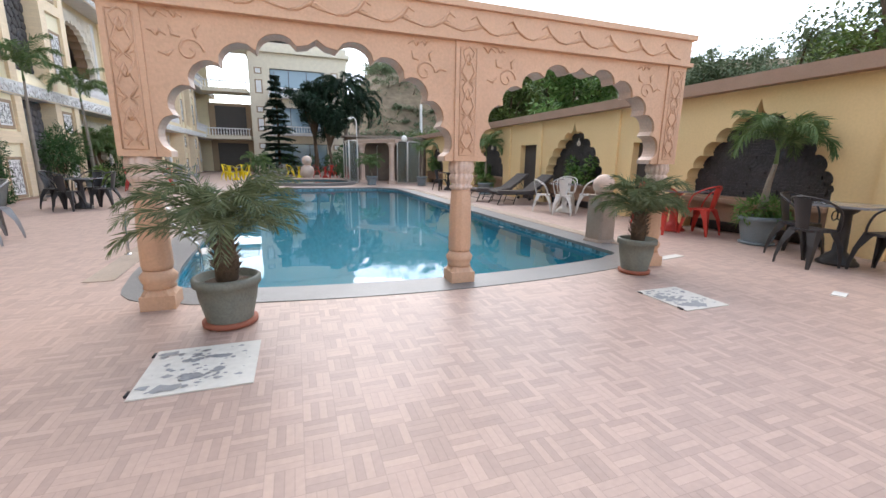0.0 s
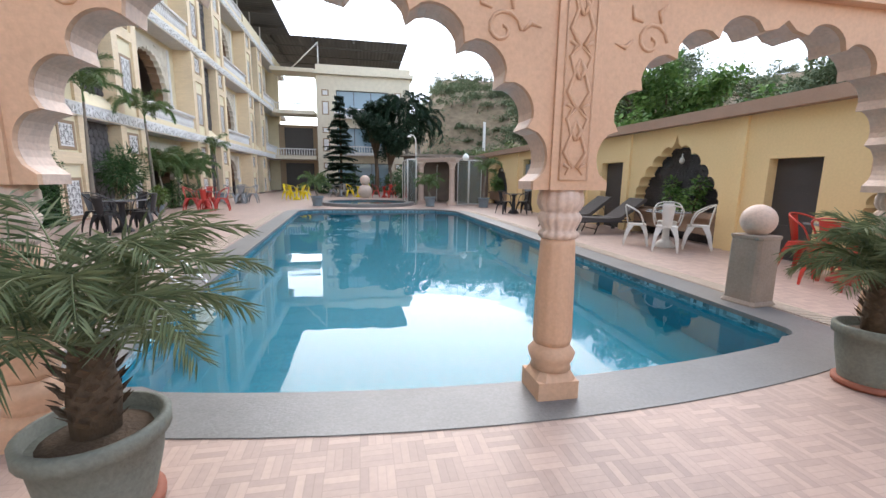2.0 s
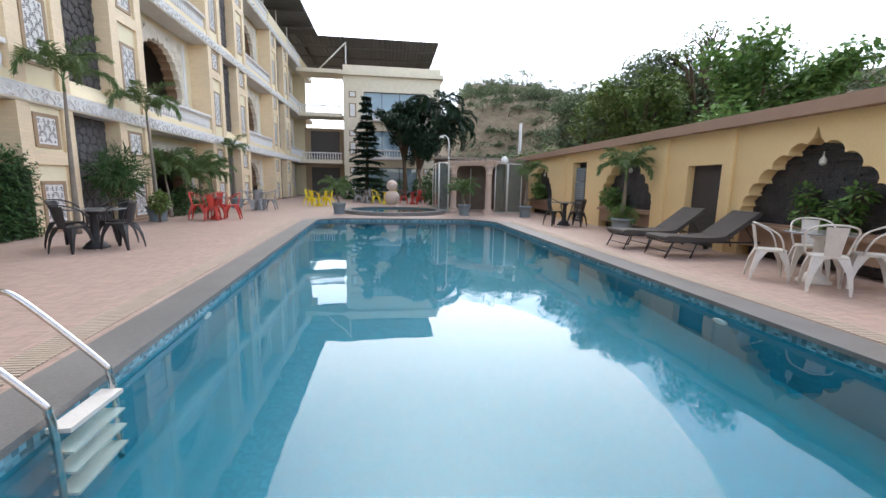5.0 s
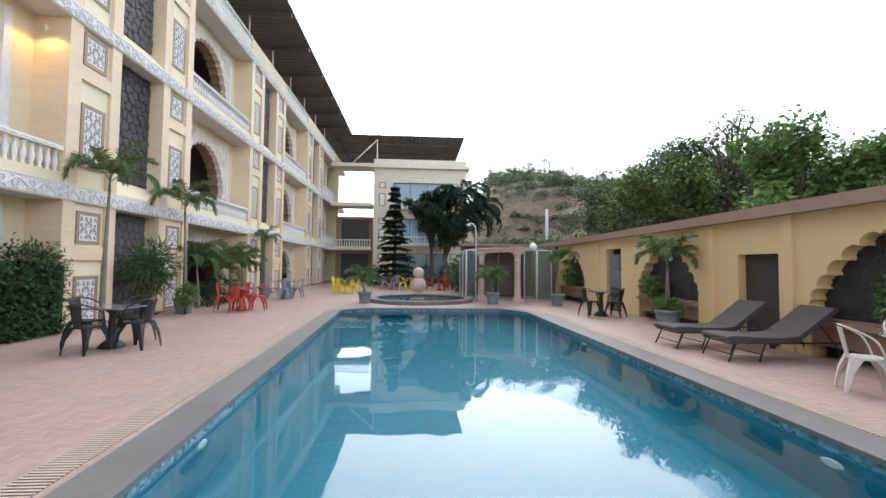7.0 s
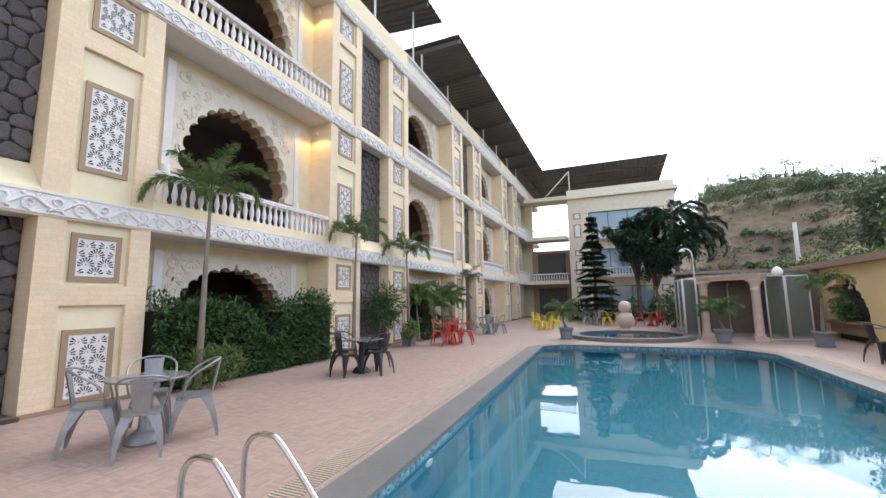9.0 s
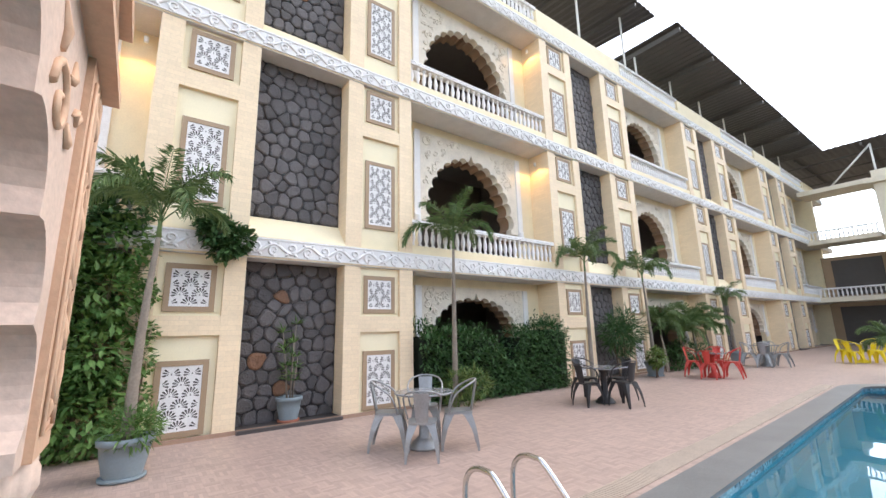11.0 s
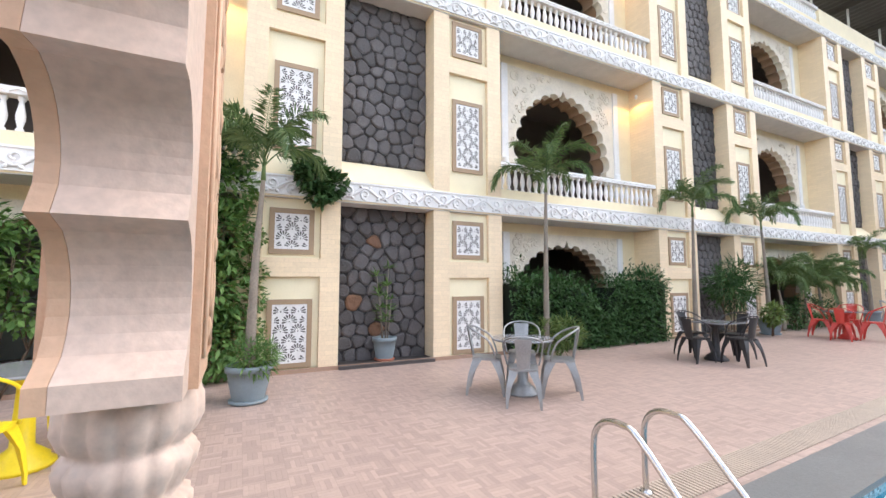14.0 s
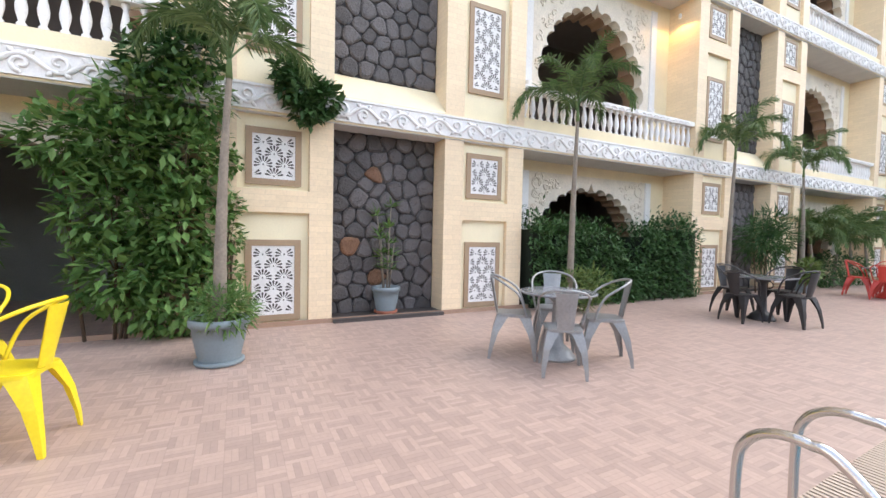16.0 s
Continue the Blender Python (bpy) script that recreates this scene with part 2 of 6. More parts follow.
LEAF_G = leafy("grey_green_palm_leaves", (0.09, 0.13, 0.06), (0.24, 0.28, 0.15), 0.5)
# Paler, greyer green: distance haze put into the leaf colour.
LEAF_F = leafy("hazy_far_leaves", (0.085, 0.125, 0.07), (0.19, 0.23, 0.13), 0.7)
LEAF_C = leafy("conifer_needles", (0.014, 0.034, 0.02), (0.035, 0.07, 0.04), 0.6, 0.05)
LAMPGLASS = mat("white_lamp_globe", (0.85, 0.85, 0.82), 0.25)


# ---------------------------------------------------------------- mesh helpers
def box(bm, x0, x1, y0, y1, z0, z1, m=None):
    vs = [bm.verts.new(Vector((x, y, z)) if m is None else m @ Vector((x, y, z))) for x in (x0, x1) for y in (y0, y1) for z in (z0, z1)]
    for f in ((0, 1, 3, 2), (4, 6, 7, 5), (0, 4, 5, 1), (2, 3, 7, 6), (0, 2, 6, 4), (1, 5, 7, 3)):
        bm.faces.new([vs[i] for i in f])
    return bm


def lathe(bm, prof, c=(0, 0, 0), n=20, smooth=True, sq=False):
    """Turned body from (radius, height) pairs; sq: a square section with its corners cut."""
    rings = []
    for r, z in prof:
        ring = []
        for i in range(n):
            a = 2 * math.pi * (i + 0.5) / n
            k = 1.0
            if sq:
                k = 1 / max(abs(math.cos(a)), abs(math.sin(a)))
                k = min(k, 1.32)
            ring.append(bm.verts.new((c[0] + r * k * math.cos(a), c[1] + r * k * math.sin(a), c[2] + z)))
        rings.append(ring)
    for a, b in zip(rings, rings[1:]):
        for i in range(n):
            f = bm.faces.new((a[i], a[(i + 1) % n], b[(i + 1) % n], b[i]))
            f.smooth = smooth
    bm.faces.new(rings[0][::-1])
    bm.faces.new(rings[-1])
    return bm


def tube(bm, pts, r, n=8, cap=True):
    """A round bar along points; r is one radius, or one for each point."""
    pts = [Vector(p) for p in pts]
    rs = r if isinstance(r, (list, tuple)) else [r] * len(pts)
    rings, side = [], None
    for i, p in enumerate(pts):
        d = (pts[min(i + 1, len(pts) - 1)] - pts[max(i - 1, 0)]).normalized()
        if side is None:
            side = d.orthogonal().normalized()
        side = (side - d * side.dot(d)).normalized()
        up = d.cross(side)
        rings.append([bm.verts.new(p + (side * math.cos(2 * math.pi * k / n) + up * math.sin(2 * math.pi * k / n)) * rs[i]) for k in range(n)])
    for a, b in zip(rings, rings[1:]):
        for k in range(n):
            f = bm.faces.new((a[k], a[(k + 1) % n], b[(k + 1) % n], b[k]))
            f.smooth = True
    if cap:
        bm.faces.new(rings[0][::-1])
        bm.faces.new(rings[-1])
    return bm


def prism(bm, pts, put, d0, d1):
    """A flat outline (u, v), carried to 3D by put(u, v, d), made solid from depth d0 to d1."""
    a = [bm.verts.new(put(u, v, d0)) for u, v in pts]
    b = [bm.verts.new(put(u, v, d1)) for u, v in pts]
    bm.faces.new(a[::-1])
    bm.faces.new(b)
    n = len(pts)
    for i in range(n):
        bm.faces.new((a[i], a[(i + 1) % n], b[(i + 1) % n], b[i]))
    return bm


def curve(pts, n=6):
    """A smooth line through points."""
    pts = [Vector(p) for p in pts]
    out = []
    for i in range(len(pts) - 1):
        p0, p1, p2, p3 = pts[max(i - 1, 0)], pts[i], pts[i + 1], pts[min(i + 2, len(pts) - 1)]
        for k in range(n):
            s = k / n
            out.append(0.5 * (2 * p1 + (p2 - p0) * s + (2 * p0 - 5 * p1 + 4 * p2 - p3) * s * s + (3 * p1 - p0 - 3 * p2 + p3) * s ** 3))
    return out + [pts[-1]]


def finish(bm, name, material):
    bmesh.ops.recalc_face_normals(bm, faces=bm.faces)
    me = bpy.data.meshes.new(name)
    bm.to_mesh(me)
    bm.free()
    me.materials.append(material)
    return me


def part(name, bm, material, parent, label="", at=None):
    """Links a bmesh, or a mesh made before, as one mesh object under a thing or a part."""
    me = bm if isinstance(bm, bpy.types.Mesh) else finish(bm, name, material)
    ob = new(name, me)
    ob.parent = parent
    if at is not None:
        ob.matrix_basis = at
    if label:
        tagged(ob, label)
    return ob


def thing(name, label, category, group="", kind="", at=None):
    ob = new(name)
    ob.empty_display_size = 0.1
    if at is not None:
        ob.matrix_basis = at
    return tagged(ob, label, category, group, kind)


def solid(name, bm, material, label, category, group="", kind="structure"):
    return tagged(new(name, finish(bm, name, material)), label, category, group, kind)


def B():
    return bmesh.new()


def cusped(cx, half, spring, tip, lobes=5, depth=0.32, point=0.1, keel=False):
    """The edge of a cusped arch from its left foot to its right one: scallops along a pointed oval, and a small ogee point on top."""
    base = []
    top = tip - point
    for i in range(2 * lobes + 2):
        a = math.pi * (1 - i / (2 * lobes + 1))
        c = math.cos(a)
        rise = (1 - abs(c) ** 1.45) ** 0.75 if keel else math.sin(a) ** 0.9
        base.append((cx + half * c, spring + (top - spring) * rise))
    out = []
    mid = Vector((cx, spring))
    for i, (p, q) in enumerate(zip(base, base[1:])):
        p, q = Vector(p), Vector(q)
        if i == lobes:
            out += [tuple(p), (cx - abs(q.x - p.x) * 0.22, top + point * 0.25), (cx, tip + point * 0.35), (cx + abs(q.x - p.x) * 0.22, top + point * 0.25)]
            continue
        nrm = Vector((-(q - p).y, (q - p).x))
        nrm = nrm.normalized() * (q - p).length * depth
        if nrm.dot((p + q) / 2 - mid) < 0:
            nrm = -nrm
        for k in range(9):
            s = k / 9
            out.append(tuple(p + (q - p) * s + nrm * (4 * s * (1 - s)) ** 0.6))
    out.append(base[-1])
    return out


# ---------------------------------------------------------------- ground, deck and pool
def offset(poly, d):
    """Outline pushed outwards by d (outline runs anticlockwise)."""
    out, n = [], len(poly)
    for i in range(n):
        p, a, b = Vector(poly[i]), Vector(poly[i - 1]), Vector(poly[(i + 1) % n])
        e1, e2 = (p - a).normalized(), (b - p).normalized()
        n1, n2 = Vector((e1.y, -e1.x)), Vector((e2.y, -e2.x))
        k = n1 + n2
        out.append(tuple(p + k * (d / max(0.3, k.dot(n1)))))
    return out


def rounded(poly, r, n=5):
    out, m = [], len(poly)
    for i in range(m):
        p, a, b = Vector(poly[i]), Vector(poly[i - 1]), Vector(poly[(i + 1) % m])
        s, e = p + (a - p).normalized() * r, p + (b - p).normalized() * r
        for k in range(n + 1):
            t = k / n
            out.append(tuple(s * (1 - t) ** 2 + p * 2 * t * (1 - t) + e * t * t))
    return out


def sheet(bm, outer, holes, z):
    edges = []
    for loop in [outer] + holes:
        vs = [bm.verts.new((x, y, z)) for x, y in loop]
        edges += [bm.edges.new((vs[i], vs[(i + 1) % len(vs)])) for i in range(len(vs))]
    bmesh.ops.triangle_fill(bm, edges=edges, use_beauty=True)
    for f in bm.faces:
        f.normal_update()
        if f.normal.z < 0:
            f.normal_flip()


def ring(bm, inner, outer, z0, z1, bevel=0.0):
    """A flat kerb between two outlines of the same count, from z0 up to z1."""
    n = len(inner)
    rows = [[bm.verts.new((x, y, z)) for x, y in loop] for loop, z in ((inner, z0), (inner, z1), (outer, z1), (outer, z0))]
    for a, b in zip(rows, rows[1:]):
        for i in range(n):
            bm.faces.new((a[i], a[(i + 1) % n], b[(i + 1) % n], b[i]))


# the near side bows out towards the arcade
BOW = [(-0.8 + 0.42 * i, 4.25 + 0.044 * (-0.8 + 0.42 * i - 1.6) ** 2) for i in range(13)]
CORNERS = rounded([(-1.25, 4.60), (4.72, 4.68), (4.72, 19.7), (3.9, 20.9), (-1.5, 20.9), (-2.15, 20.2), (-1.42, 5.6)], 0.3)
POOL = CORNERS[:6] + BOW + CORNERS[6:]
COPE = offset(POOL, 0.46)
KID_C, KID_R = (0.85, 24.6), 2.1
KID = [(KID_C[0] + KID_R * math.cos(2 * math.pi * i / 40), KID_C[1] + KID_R * math.sin(2 * math.pi * i / 40)) for i in range(40)]
KIDO = [(KID_C[0] + (KID_R + 0.4) * math.cos(2 * math.pi * i / 40), KID_C[1] + (KID_R + 0.4) * math.sin(2 * math.pi * i / 40)) for i in range(40)]
DECK = [(-12, -12), (12.5, -12), (12.5, 48), (-12, 48)]
bm = B()
sheet(bm, DECK, [COPE, KIDO], 0.0)
me = bpy.data.meshes.new("floor")
bm.to_mesh(me)
bm.free()
me.materials.append(FLOOR)
tagged(new("floor", me), "pinkish basket weave tiled pool deck", "floor", "", "structure")
bm = B()
sheet(bm, [(-900, -900), (900, -900), (900, 900), (-900, 900)], [DECK], -0.02)
me = bpy.data.meshes.new("ground")
bm.to_mesh(me)
bm.free()
me.materials.append(HILL)
tagged(new("ground", me), "dry earth around the hotel grounds", "ground", "", "structure")

pool = thing("swimming_pool", "blue tiled swimming pool with grey stone coping", "pool", "", "structure")
bm = B()
n = len(POOL)
lo = [bm.verts.new((x, y, -1.45)) for x, y in POOL]
hi = [bm.verts.new((x, y, -0.2)) for x, y in POOL]
for i in range(n):
    bm.faces.new((lo[(i + 1) % n], lo[i], hi[i], hi[(i + 1) % n]))
bm.faces.new(lo)
part("basin", bm, POOLTILE, pool)
bm = B()
ring(bm, POOL, offset(POOL, 0.05), -0.2, -0.045)
part("mosaic_band", bm, MOSAIC, pool, "blue mosaic strip along the waterline")
bm = B()
ring(bm, offset(POOL, -0.025), COPE, -0.045, 0.008)
part("coping", bm, COPING, pool, "grey stone coping")
bm = B()
vs = [bm.verts.new((x, y, -0.11)) for x, y in POOL]
bm.faces.new(vs)
me = bpy.data.meshes.new("water")
bm.to_mesh(me)
bm.free()
me.materials.append(WATER)
w = part("water", me, WATER, pool, "still clear water")
w.visible_shadow = False
# round lamps in the pool walls
for x, y, d in ((-1.62, 9.3, 1), (-1.95, 15.5, 1), (4.66, 8.6, -1), (4.66, 14.5, -1)):
    bm = B()
    lathe(bm, [(0.11, 0), (0.11, 0.02), (0.07, 0.035)], n=16)
    part("pool_light", bm, LAMPGLASS, pool, "round white pool lamp", pose(x, y, -0.42, 0, 90 * d, 0))

kid = thing("round_pool", "small round raised children's pool with pale rim", "pool", "", "structure")
bm = B()
lo = [bm.verts.new((x, y, -0.5)) for x, y in KID]
hi = [bm.verts.new((x, y, 0.1)) for x, y in KID]
for i in range(40):
    bm.faces.new((lo[(i + 1) % 40], lo[i], hi[i], hi[(i + 1) % 40]))
bm.faces.new(lo)
part("basin", bm, POOLTILE, kid)
bm = B()
ring(bm, KID, KIDO, -0.02, 0.16)
part("rim", bm, COPING, kid)
bm = B()
bm.faces.new([bm.verts.new((x, y, 0.07)) for x, y in KID])
me = bpy.data.meshes.new("water")
bm.to_mesh(me)
bm.free()
me.materials.append(WATER)
part("water", me, WATER, kid).visible_shadow = False

# slotted drains along both long sides
for side, (xa, ya), (xb, yb) in ((-1, (-1.95, 5.2), (-2.68, 20.0)), (1, (5.22, 4.8), (5.22, 19.6))):
    d = thing("overflow_drain", "cream slotted overflow drain beside the pool coping", "drain", "drains", "structure")
    bm = B()
    n = int((yb - ya) / 0.045)
    for i in range(n):
        t = i / n
        x, y = xa + (xb - xa) * t, ya + (yb - ya) * t
        x0, x1 = (x - 0.3, x) if side < 0 else (x, x + 0.3)
        box(bm, x0, x1, y, y + 0.024, 0.003, 0.011)
    tagged(part("bars", bm, DRAIN, d), "", "", "", "stuff")
    # Flat dark sheet under the bars paints the shade in the slots.
    bm = B()
    x0, x1 = (xa - 0.3, xa) if side < 0 else (xa, xa + 0.3)
    x2, x3 = (xb - 0.3, xb) if side < 0 else (xb, xb + 0.3)
    bm.faces.new([bm.verts.new(v) for v in ((x0, ya, 0.002), (x1, ya, 0.002), (x3, yb, 0.002), (x2, yb, 0.002))])
    part("channel", bm, GAPSHADE, d)


# ---------------------------------------------------------------- hotel building along the west side
XF, XS, XW, XB = -7.89, -8.35, -8.74, -12.0
PER = 10.92
FLOORS = [(0.0, 3.17), (3.6, 7.68), (8.1, 12.08)]          # clear height between the bands
BANDS = [(3.17, 3.6), (7.68, 8.1), (12.08, 12.5)]
YA = (4.28, 6.03)
YB = (8.0, 9.74)
K0, K1 = -2, 4
Y0, Y1 = YB[1] + K0 * PER, YA[0] + K1 * PER

hotel = thing("hotel_building", "three storey cream hotel with white trim and arched balconies", "building", "", "structure")


def put_x(x):
    return lambda u, v, d: (x + d, u, v)


def fan_lattice(w, h):
    """White screen: staggered fans of nine wedges over a small round one, dark faces painting the shade of holes."""
    plate, holes = B(), B()
    box(plate, 0, 0.02, 0, w, 0, h)
    s = w / 2
    pitch = s * 0.57
    rows = max(2, round(h / pitch))
    for r in range(-1, rows + 1):
        for c in range(-1, 4):
            cy, cz = (c + 0.5 * (r % 2)) * s, (r + 0.25) * h / rows
            shapes = [[(cy + 0.034 * s * math.cos(k), cz + 0.055 * s * math.sin(k)) for k in range(6)]]
            for k in range(9):
                a = math.pi * (-0.06 + 1.12 * k / 8)
                r0, r1 = s * 0.15, s * 0.43
                dy, dz = math.cos(a), math.sin(a)
                pts = [(r0, 0.012), (r1 * 0.88, 0.05), (r1, 0.034), (r1, -0.034), (r1 * 0.88, -0.05), (r0, -0.012)]
                shapes.append([(cy + dy * u - dz * v * s, cz + dz * u + dy * v * s) for u, v in pts])
            for q in shapes:
                if all(0.02 < y < w - 0.02 and 0.02 < z < h - 0.02 for y, z in q):
                    holes.faces.new([holes.verts.new((0.0235, y, z)) for y, z in q])
    hm = bpy.data.meshes.new("hole_shade")
    holes.to_mesh(hm)
    holes.free()
    hm.materials.append(GAPSHADE)
    return finish(plate, "screen", WHITE), hm


def frame_mesh(w, h, t=0.09, d=0.035):
    bm = B()
    box(bm, 0, d, -t, w + t, -t, 0)
    box(bm, 0, d, -t, w + t, h, h + t)
    box(bm, 0, d, -t, 0, 0, h)
    box(bm, 0, d, w, w + t, 0, h)
    return finish(bm, "lattice_frame", TAN)


LAT = {}
for key, (w, h) in {"tall0": (0.60, 1.05), "small": (0.60, 0.66), "tall1": (0.60, 1.48)}.items():
    LAT[key] = (fan_lattice(w, h), frame_mesh(w, h), w, h)


def pilaster(y0, y1, fl):
    """A broad pier of one storey with two sunk panels, each with a framed lattice screen."""
    z0, z1 = FLOORS[fl]
    s0, s1 = 0.38, 0.36
    mid0 = z0 + (1.72 if fl == 0 else 2.72)
    mid1 = mid0 + 0.34
    bm = B()
    box(bm, XW - 0.3, XF - 0.09, y0, y1, z0, z1)                     # core
    box(bm, XF - 0.09, XF, y0, y0 + s0, z0, z1)
    box(bm, XF - 0.09, XF, y1 - s1, y1, z0, z1)
    box(bm, XF - 0.09, XF - 0.002, y0 + s0, y1 - s1, mid0, mid1)
    pier = part("pilaster", bm, CREAM, hotel)
    bm = B()
    for a, b in ((z0 + 0.02, mid0), (mid1, z1)):
        box(bm, XF - 0.09, XF - 0.085, y0 + s0 + 0.003, y1 - s1 - 0.003, a, b)
    part("sunk_panel", bm, PANEL, pier, "pale yellow sunk panel")
    yc = (y0 + s0 + y1 - s1) / 2
    for key, zz in ((("tall0", 0.17), ("small", 2.22)) if fl == 0 else (("tall1", z0 + 0.57), ("small", z1 - 0.84))):
        (plate, holes), fr, w, h = LAT[key]
        at = pose(XF - 0.083, yc - w / 2, zz)
        part("lattice_frame", fr, TAN, pier, "tan painted frame", at)
        part("lattice_screen", plate, WHITE, pier, "white pierced fan pattern screen", at)
        part("lattice_hole_shade", holes, GAPSHADE, pier, "", at)


def scroll_mesh(length):
    """Raised vine scrolls for the bands."""
    bm = B()
    step = 0.34
    n = max(1, int(length / step))
    step = length / n
    pts = [(0.012, i * step / 6, 0.2 + 0.09 * math.sin(i * math.pi / 6)) for i in range(6 * n + 1)]
    tube(bm, pts, 0.03, 5)
    for i in range(n):
        s = 1 if i % 2 == 0 else -1
        cy, cz = (i + 0.5) * step, 0.2 - s * 0.03
        sp = [(0.012, cy + (0.11 - 0.014 * k / 1.5) * math.cos(s * k * 0.75 + 1.57), cz - s * (0.0) + (0.11 - 0.014 * k / 1.5) * math.sin(s * k * 0.75 - 1.57)) for k in range(10)]
        tube(bm, sp, [0.03 - 0.0013 * k for k in range(10)], 5)
        for dy in (-0.05, 0.05):
            tube(bm, [(0.01, cy + dy, 0.2 + s * 0.06), (0.02, cy + dy * 1.8, 0.2 + s * 0.12), (0.01, cy + dy * 2.4, 0.2 + s * 0.14)], [0.016, 0.036, 0.01], 5)
    return finish(bm, "scroll_relief", WHITE)


SCROLL = scroll_mesh(PER)
BALUSTER = finish(lathe(B(), [(0.052, 0), (0.052, 0.05), (0.03, 0.08), (0.058, 0.2), (0.062, 0.26), (0.034, 0.42), (0.028, 0.47), (0.05, 0.5), (0.05, 0.55)], n=10), "baluster", WHITE)


def balcony(y0, y1, z, name="balcony"):
    """Kerb, turned balusters and a carved handrail between two piers."""
    bm = B()
    box(bm, XF - 0.26, XF - 0.03, y0, y1, z, z + 0.2)
    bal = part(name, bm, CREAMW, hotel, "balcony parapet with turned white balusters")
    n = int((y1 - y0) / 0.2)
    for i in range(n):
        part("baluster", BALUSTER, WHITE, bal, "", pose(XF - 0.14, y0 + (i + 0.5) * (y1 - y0) / n, z + 0.2))
    bm = B()
    box(bm, XF - 0.25, XF - 0.03, y0, y1, z + 0.75, z + 0.86)
    for i in range(int((y1 - y0) / 0.24)):
        y = y0 + 0.12 + i * 0.24
        tube(bm, [(XF - 0.03, y - 0.1, z + 0.78), (XF - 0.02, y, z + 0.83), (XF - 0.03, y + 0.1, z + 0.78)], 0.014, 5)
    part("handrail", bm, WHITE, bal, "white carved handrail")


def arch_bay(y0, y1, fl):
    """Set-back wall with a cusped arch in a relief panel, and the verandah behind it, its shade put into dark colour.
    """
    z0, z1 = FLOORS[fl]
    yc, half = (y0 + y1) / 2, 1.62
    spring, tip = (1.35, 2.72) if fl == 0 else (z0 + 1.32, z0 + 3.45)
    pw = 1.95
    edge = cusped(yc, half, spring, tip, 7, 0.32, 0.16)
    bm = B()
    prism(bm, [(y0, z0), (yc - pw, z0), (yc - pw, z1 - 0.25), (yc + pw, z1 - 0.25), (yc + pw, z0), (y1, z0), (y1, z1), (y0, z1)], put_x(XW), -0.25, 0)
    w = part("recess_wall", bm, CREAMW, hotel)
    bm = B()
    prism(bm, [(yc - pw, z1 - 0.25), (yc - pw, spring - 0.15), (yc - half, spring - 0.15)] + edge + [(yc + half, spring - 0.15), (yc + pw, spring - 0.15), (yc + pw, z1 - 0.25)], put_x(XW), -0.2, 0.02)
    ar = part("relief_panel", bm, IVORY, w, "ivory carved relief panel with a cusped arch")
    bm = B()
    rr = random.Random(fl * 17 + int(y0))
    for k in range(190):
        u, v = rr.uniform(-pw + 0.15, pw - 0.15), rr.uniform(spring + 0.2, z1 - 0.35)
        if (u / half) ** 2 + ((v - spring) / (tip - spring + 0.12)) ** 2 < 1.18:
            continue
        a0, sg, rad = rr.uniform(0, 6.28), rr.choice((-1, 1)), rr.uniform(0.06, 0.12)
        tube(bm, [(XW + 0.025, yc + u + rad * (1 - j / 9) * math.cos(a0 + sg * j * 0.8), v + rad * (1 - j / 9) * math.sin(a0 + sg * j * 0.8)) for j in range(8)], 0.02, 4)
    for s in (-1, 1):
        tube(bm, [(XW + 0.02, yc + s * (pw - 0.25) + 0.13 * math.cos(j * 0.6), z1 - 0.5 + 0.13 * math.sin(j * 0.6)) for j in range(12)], 0.022, 5)
    if len(bm.verts):
        part("relief_scrolls", bm, IVORY, w)
    bm = B()
    for s in (-1, 1):
        a, b = sorted((yc + s * pw, yc + s * (pw + 0.2)))
        box(bm, XW, XW + 0.06, a, b, spring - 0.1, z1 - 0.25)
        lathe(bm, [(0.03, -0.34), (0.10, -0.24), (0.13, -0.1), (0.10, 0.0), (0.12, 0.05)], (XW + 0.02, (a + b) / 2, spring - 0.1), 10)
    part("jamb_column", bm, WHITE, w, "white jamb strips on scrolled brackets")
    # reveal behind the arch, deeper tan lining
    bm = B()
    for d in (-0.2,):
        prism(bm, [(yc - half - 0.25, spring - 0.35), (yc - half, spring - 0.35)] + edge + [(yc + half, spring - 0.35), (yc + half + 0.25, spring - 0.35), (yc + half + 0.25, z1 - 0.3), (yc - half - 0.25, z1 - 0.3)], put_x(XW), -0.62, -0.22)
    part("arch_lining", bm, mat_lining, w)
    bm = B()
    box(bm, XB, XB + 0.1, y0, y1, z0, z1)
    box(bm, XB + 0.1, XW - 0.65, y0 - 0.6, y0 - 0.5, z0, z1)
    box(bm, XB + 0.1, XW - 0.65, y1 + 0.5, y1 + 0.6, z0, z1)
    # Dark ceiling sheet hides the cream slab; the shade is in its colour.
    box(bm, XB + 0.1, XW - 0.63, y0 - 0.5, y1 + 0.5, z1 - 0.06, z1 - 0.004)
    part("verandah_back_wall", bm, LITROOM if fl == 0 and y1 < 5 else SHADEROOM, w)


# Grey green, lighter copy of the room wall: one bay's light put into colour.
LITROOM = mat("lit_grey_green_room_wall", (0.24, 0.26, 0.24), 0.6)
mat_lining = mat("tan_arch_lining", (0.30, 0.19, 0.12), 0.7)

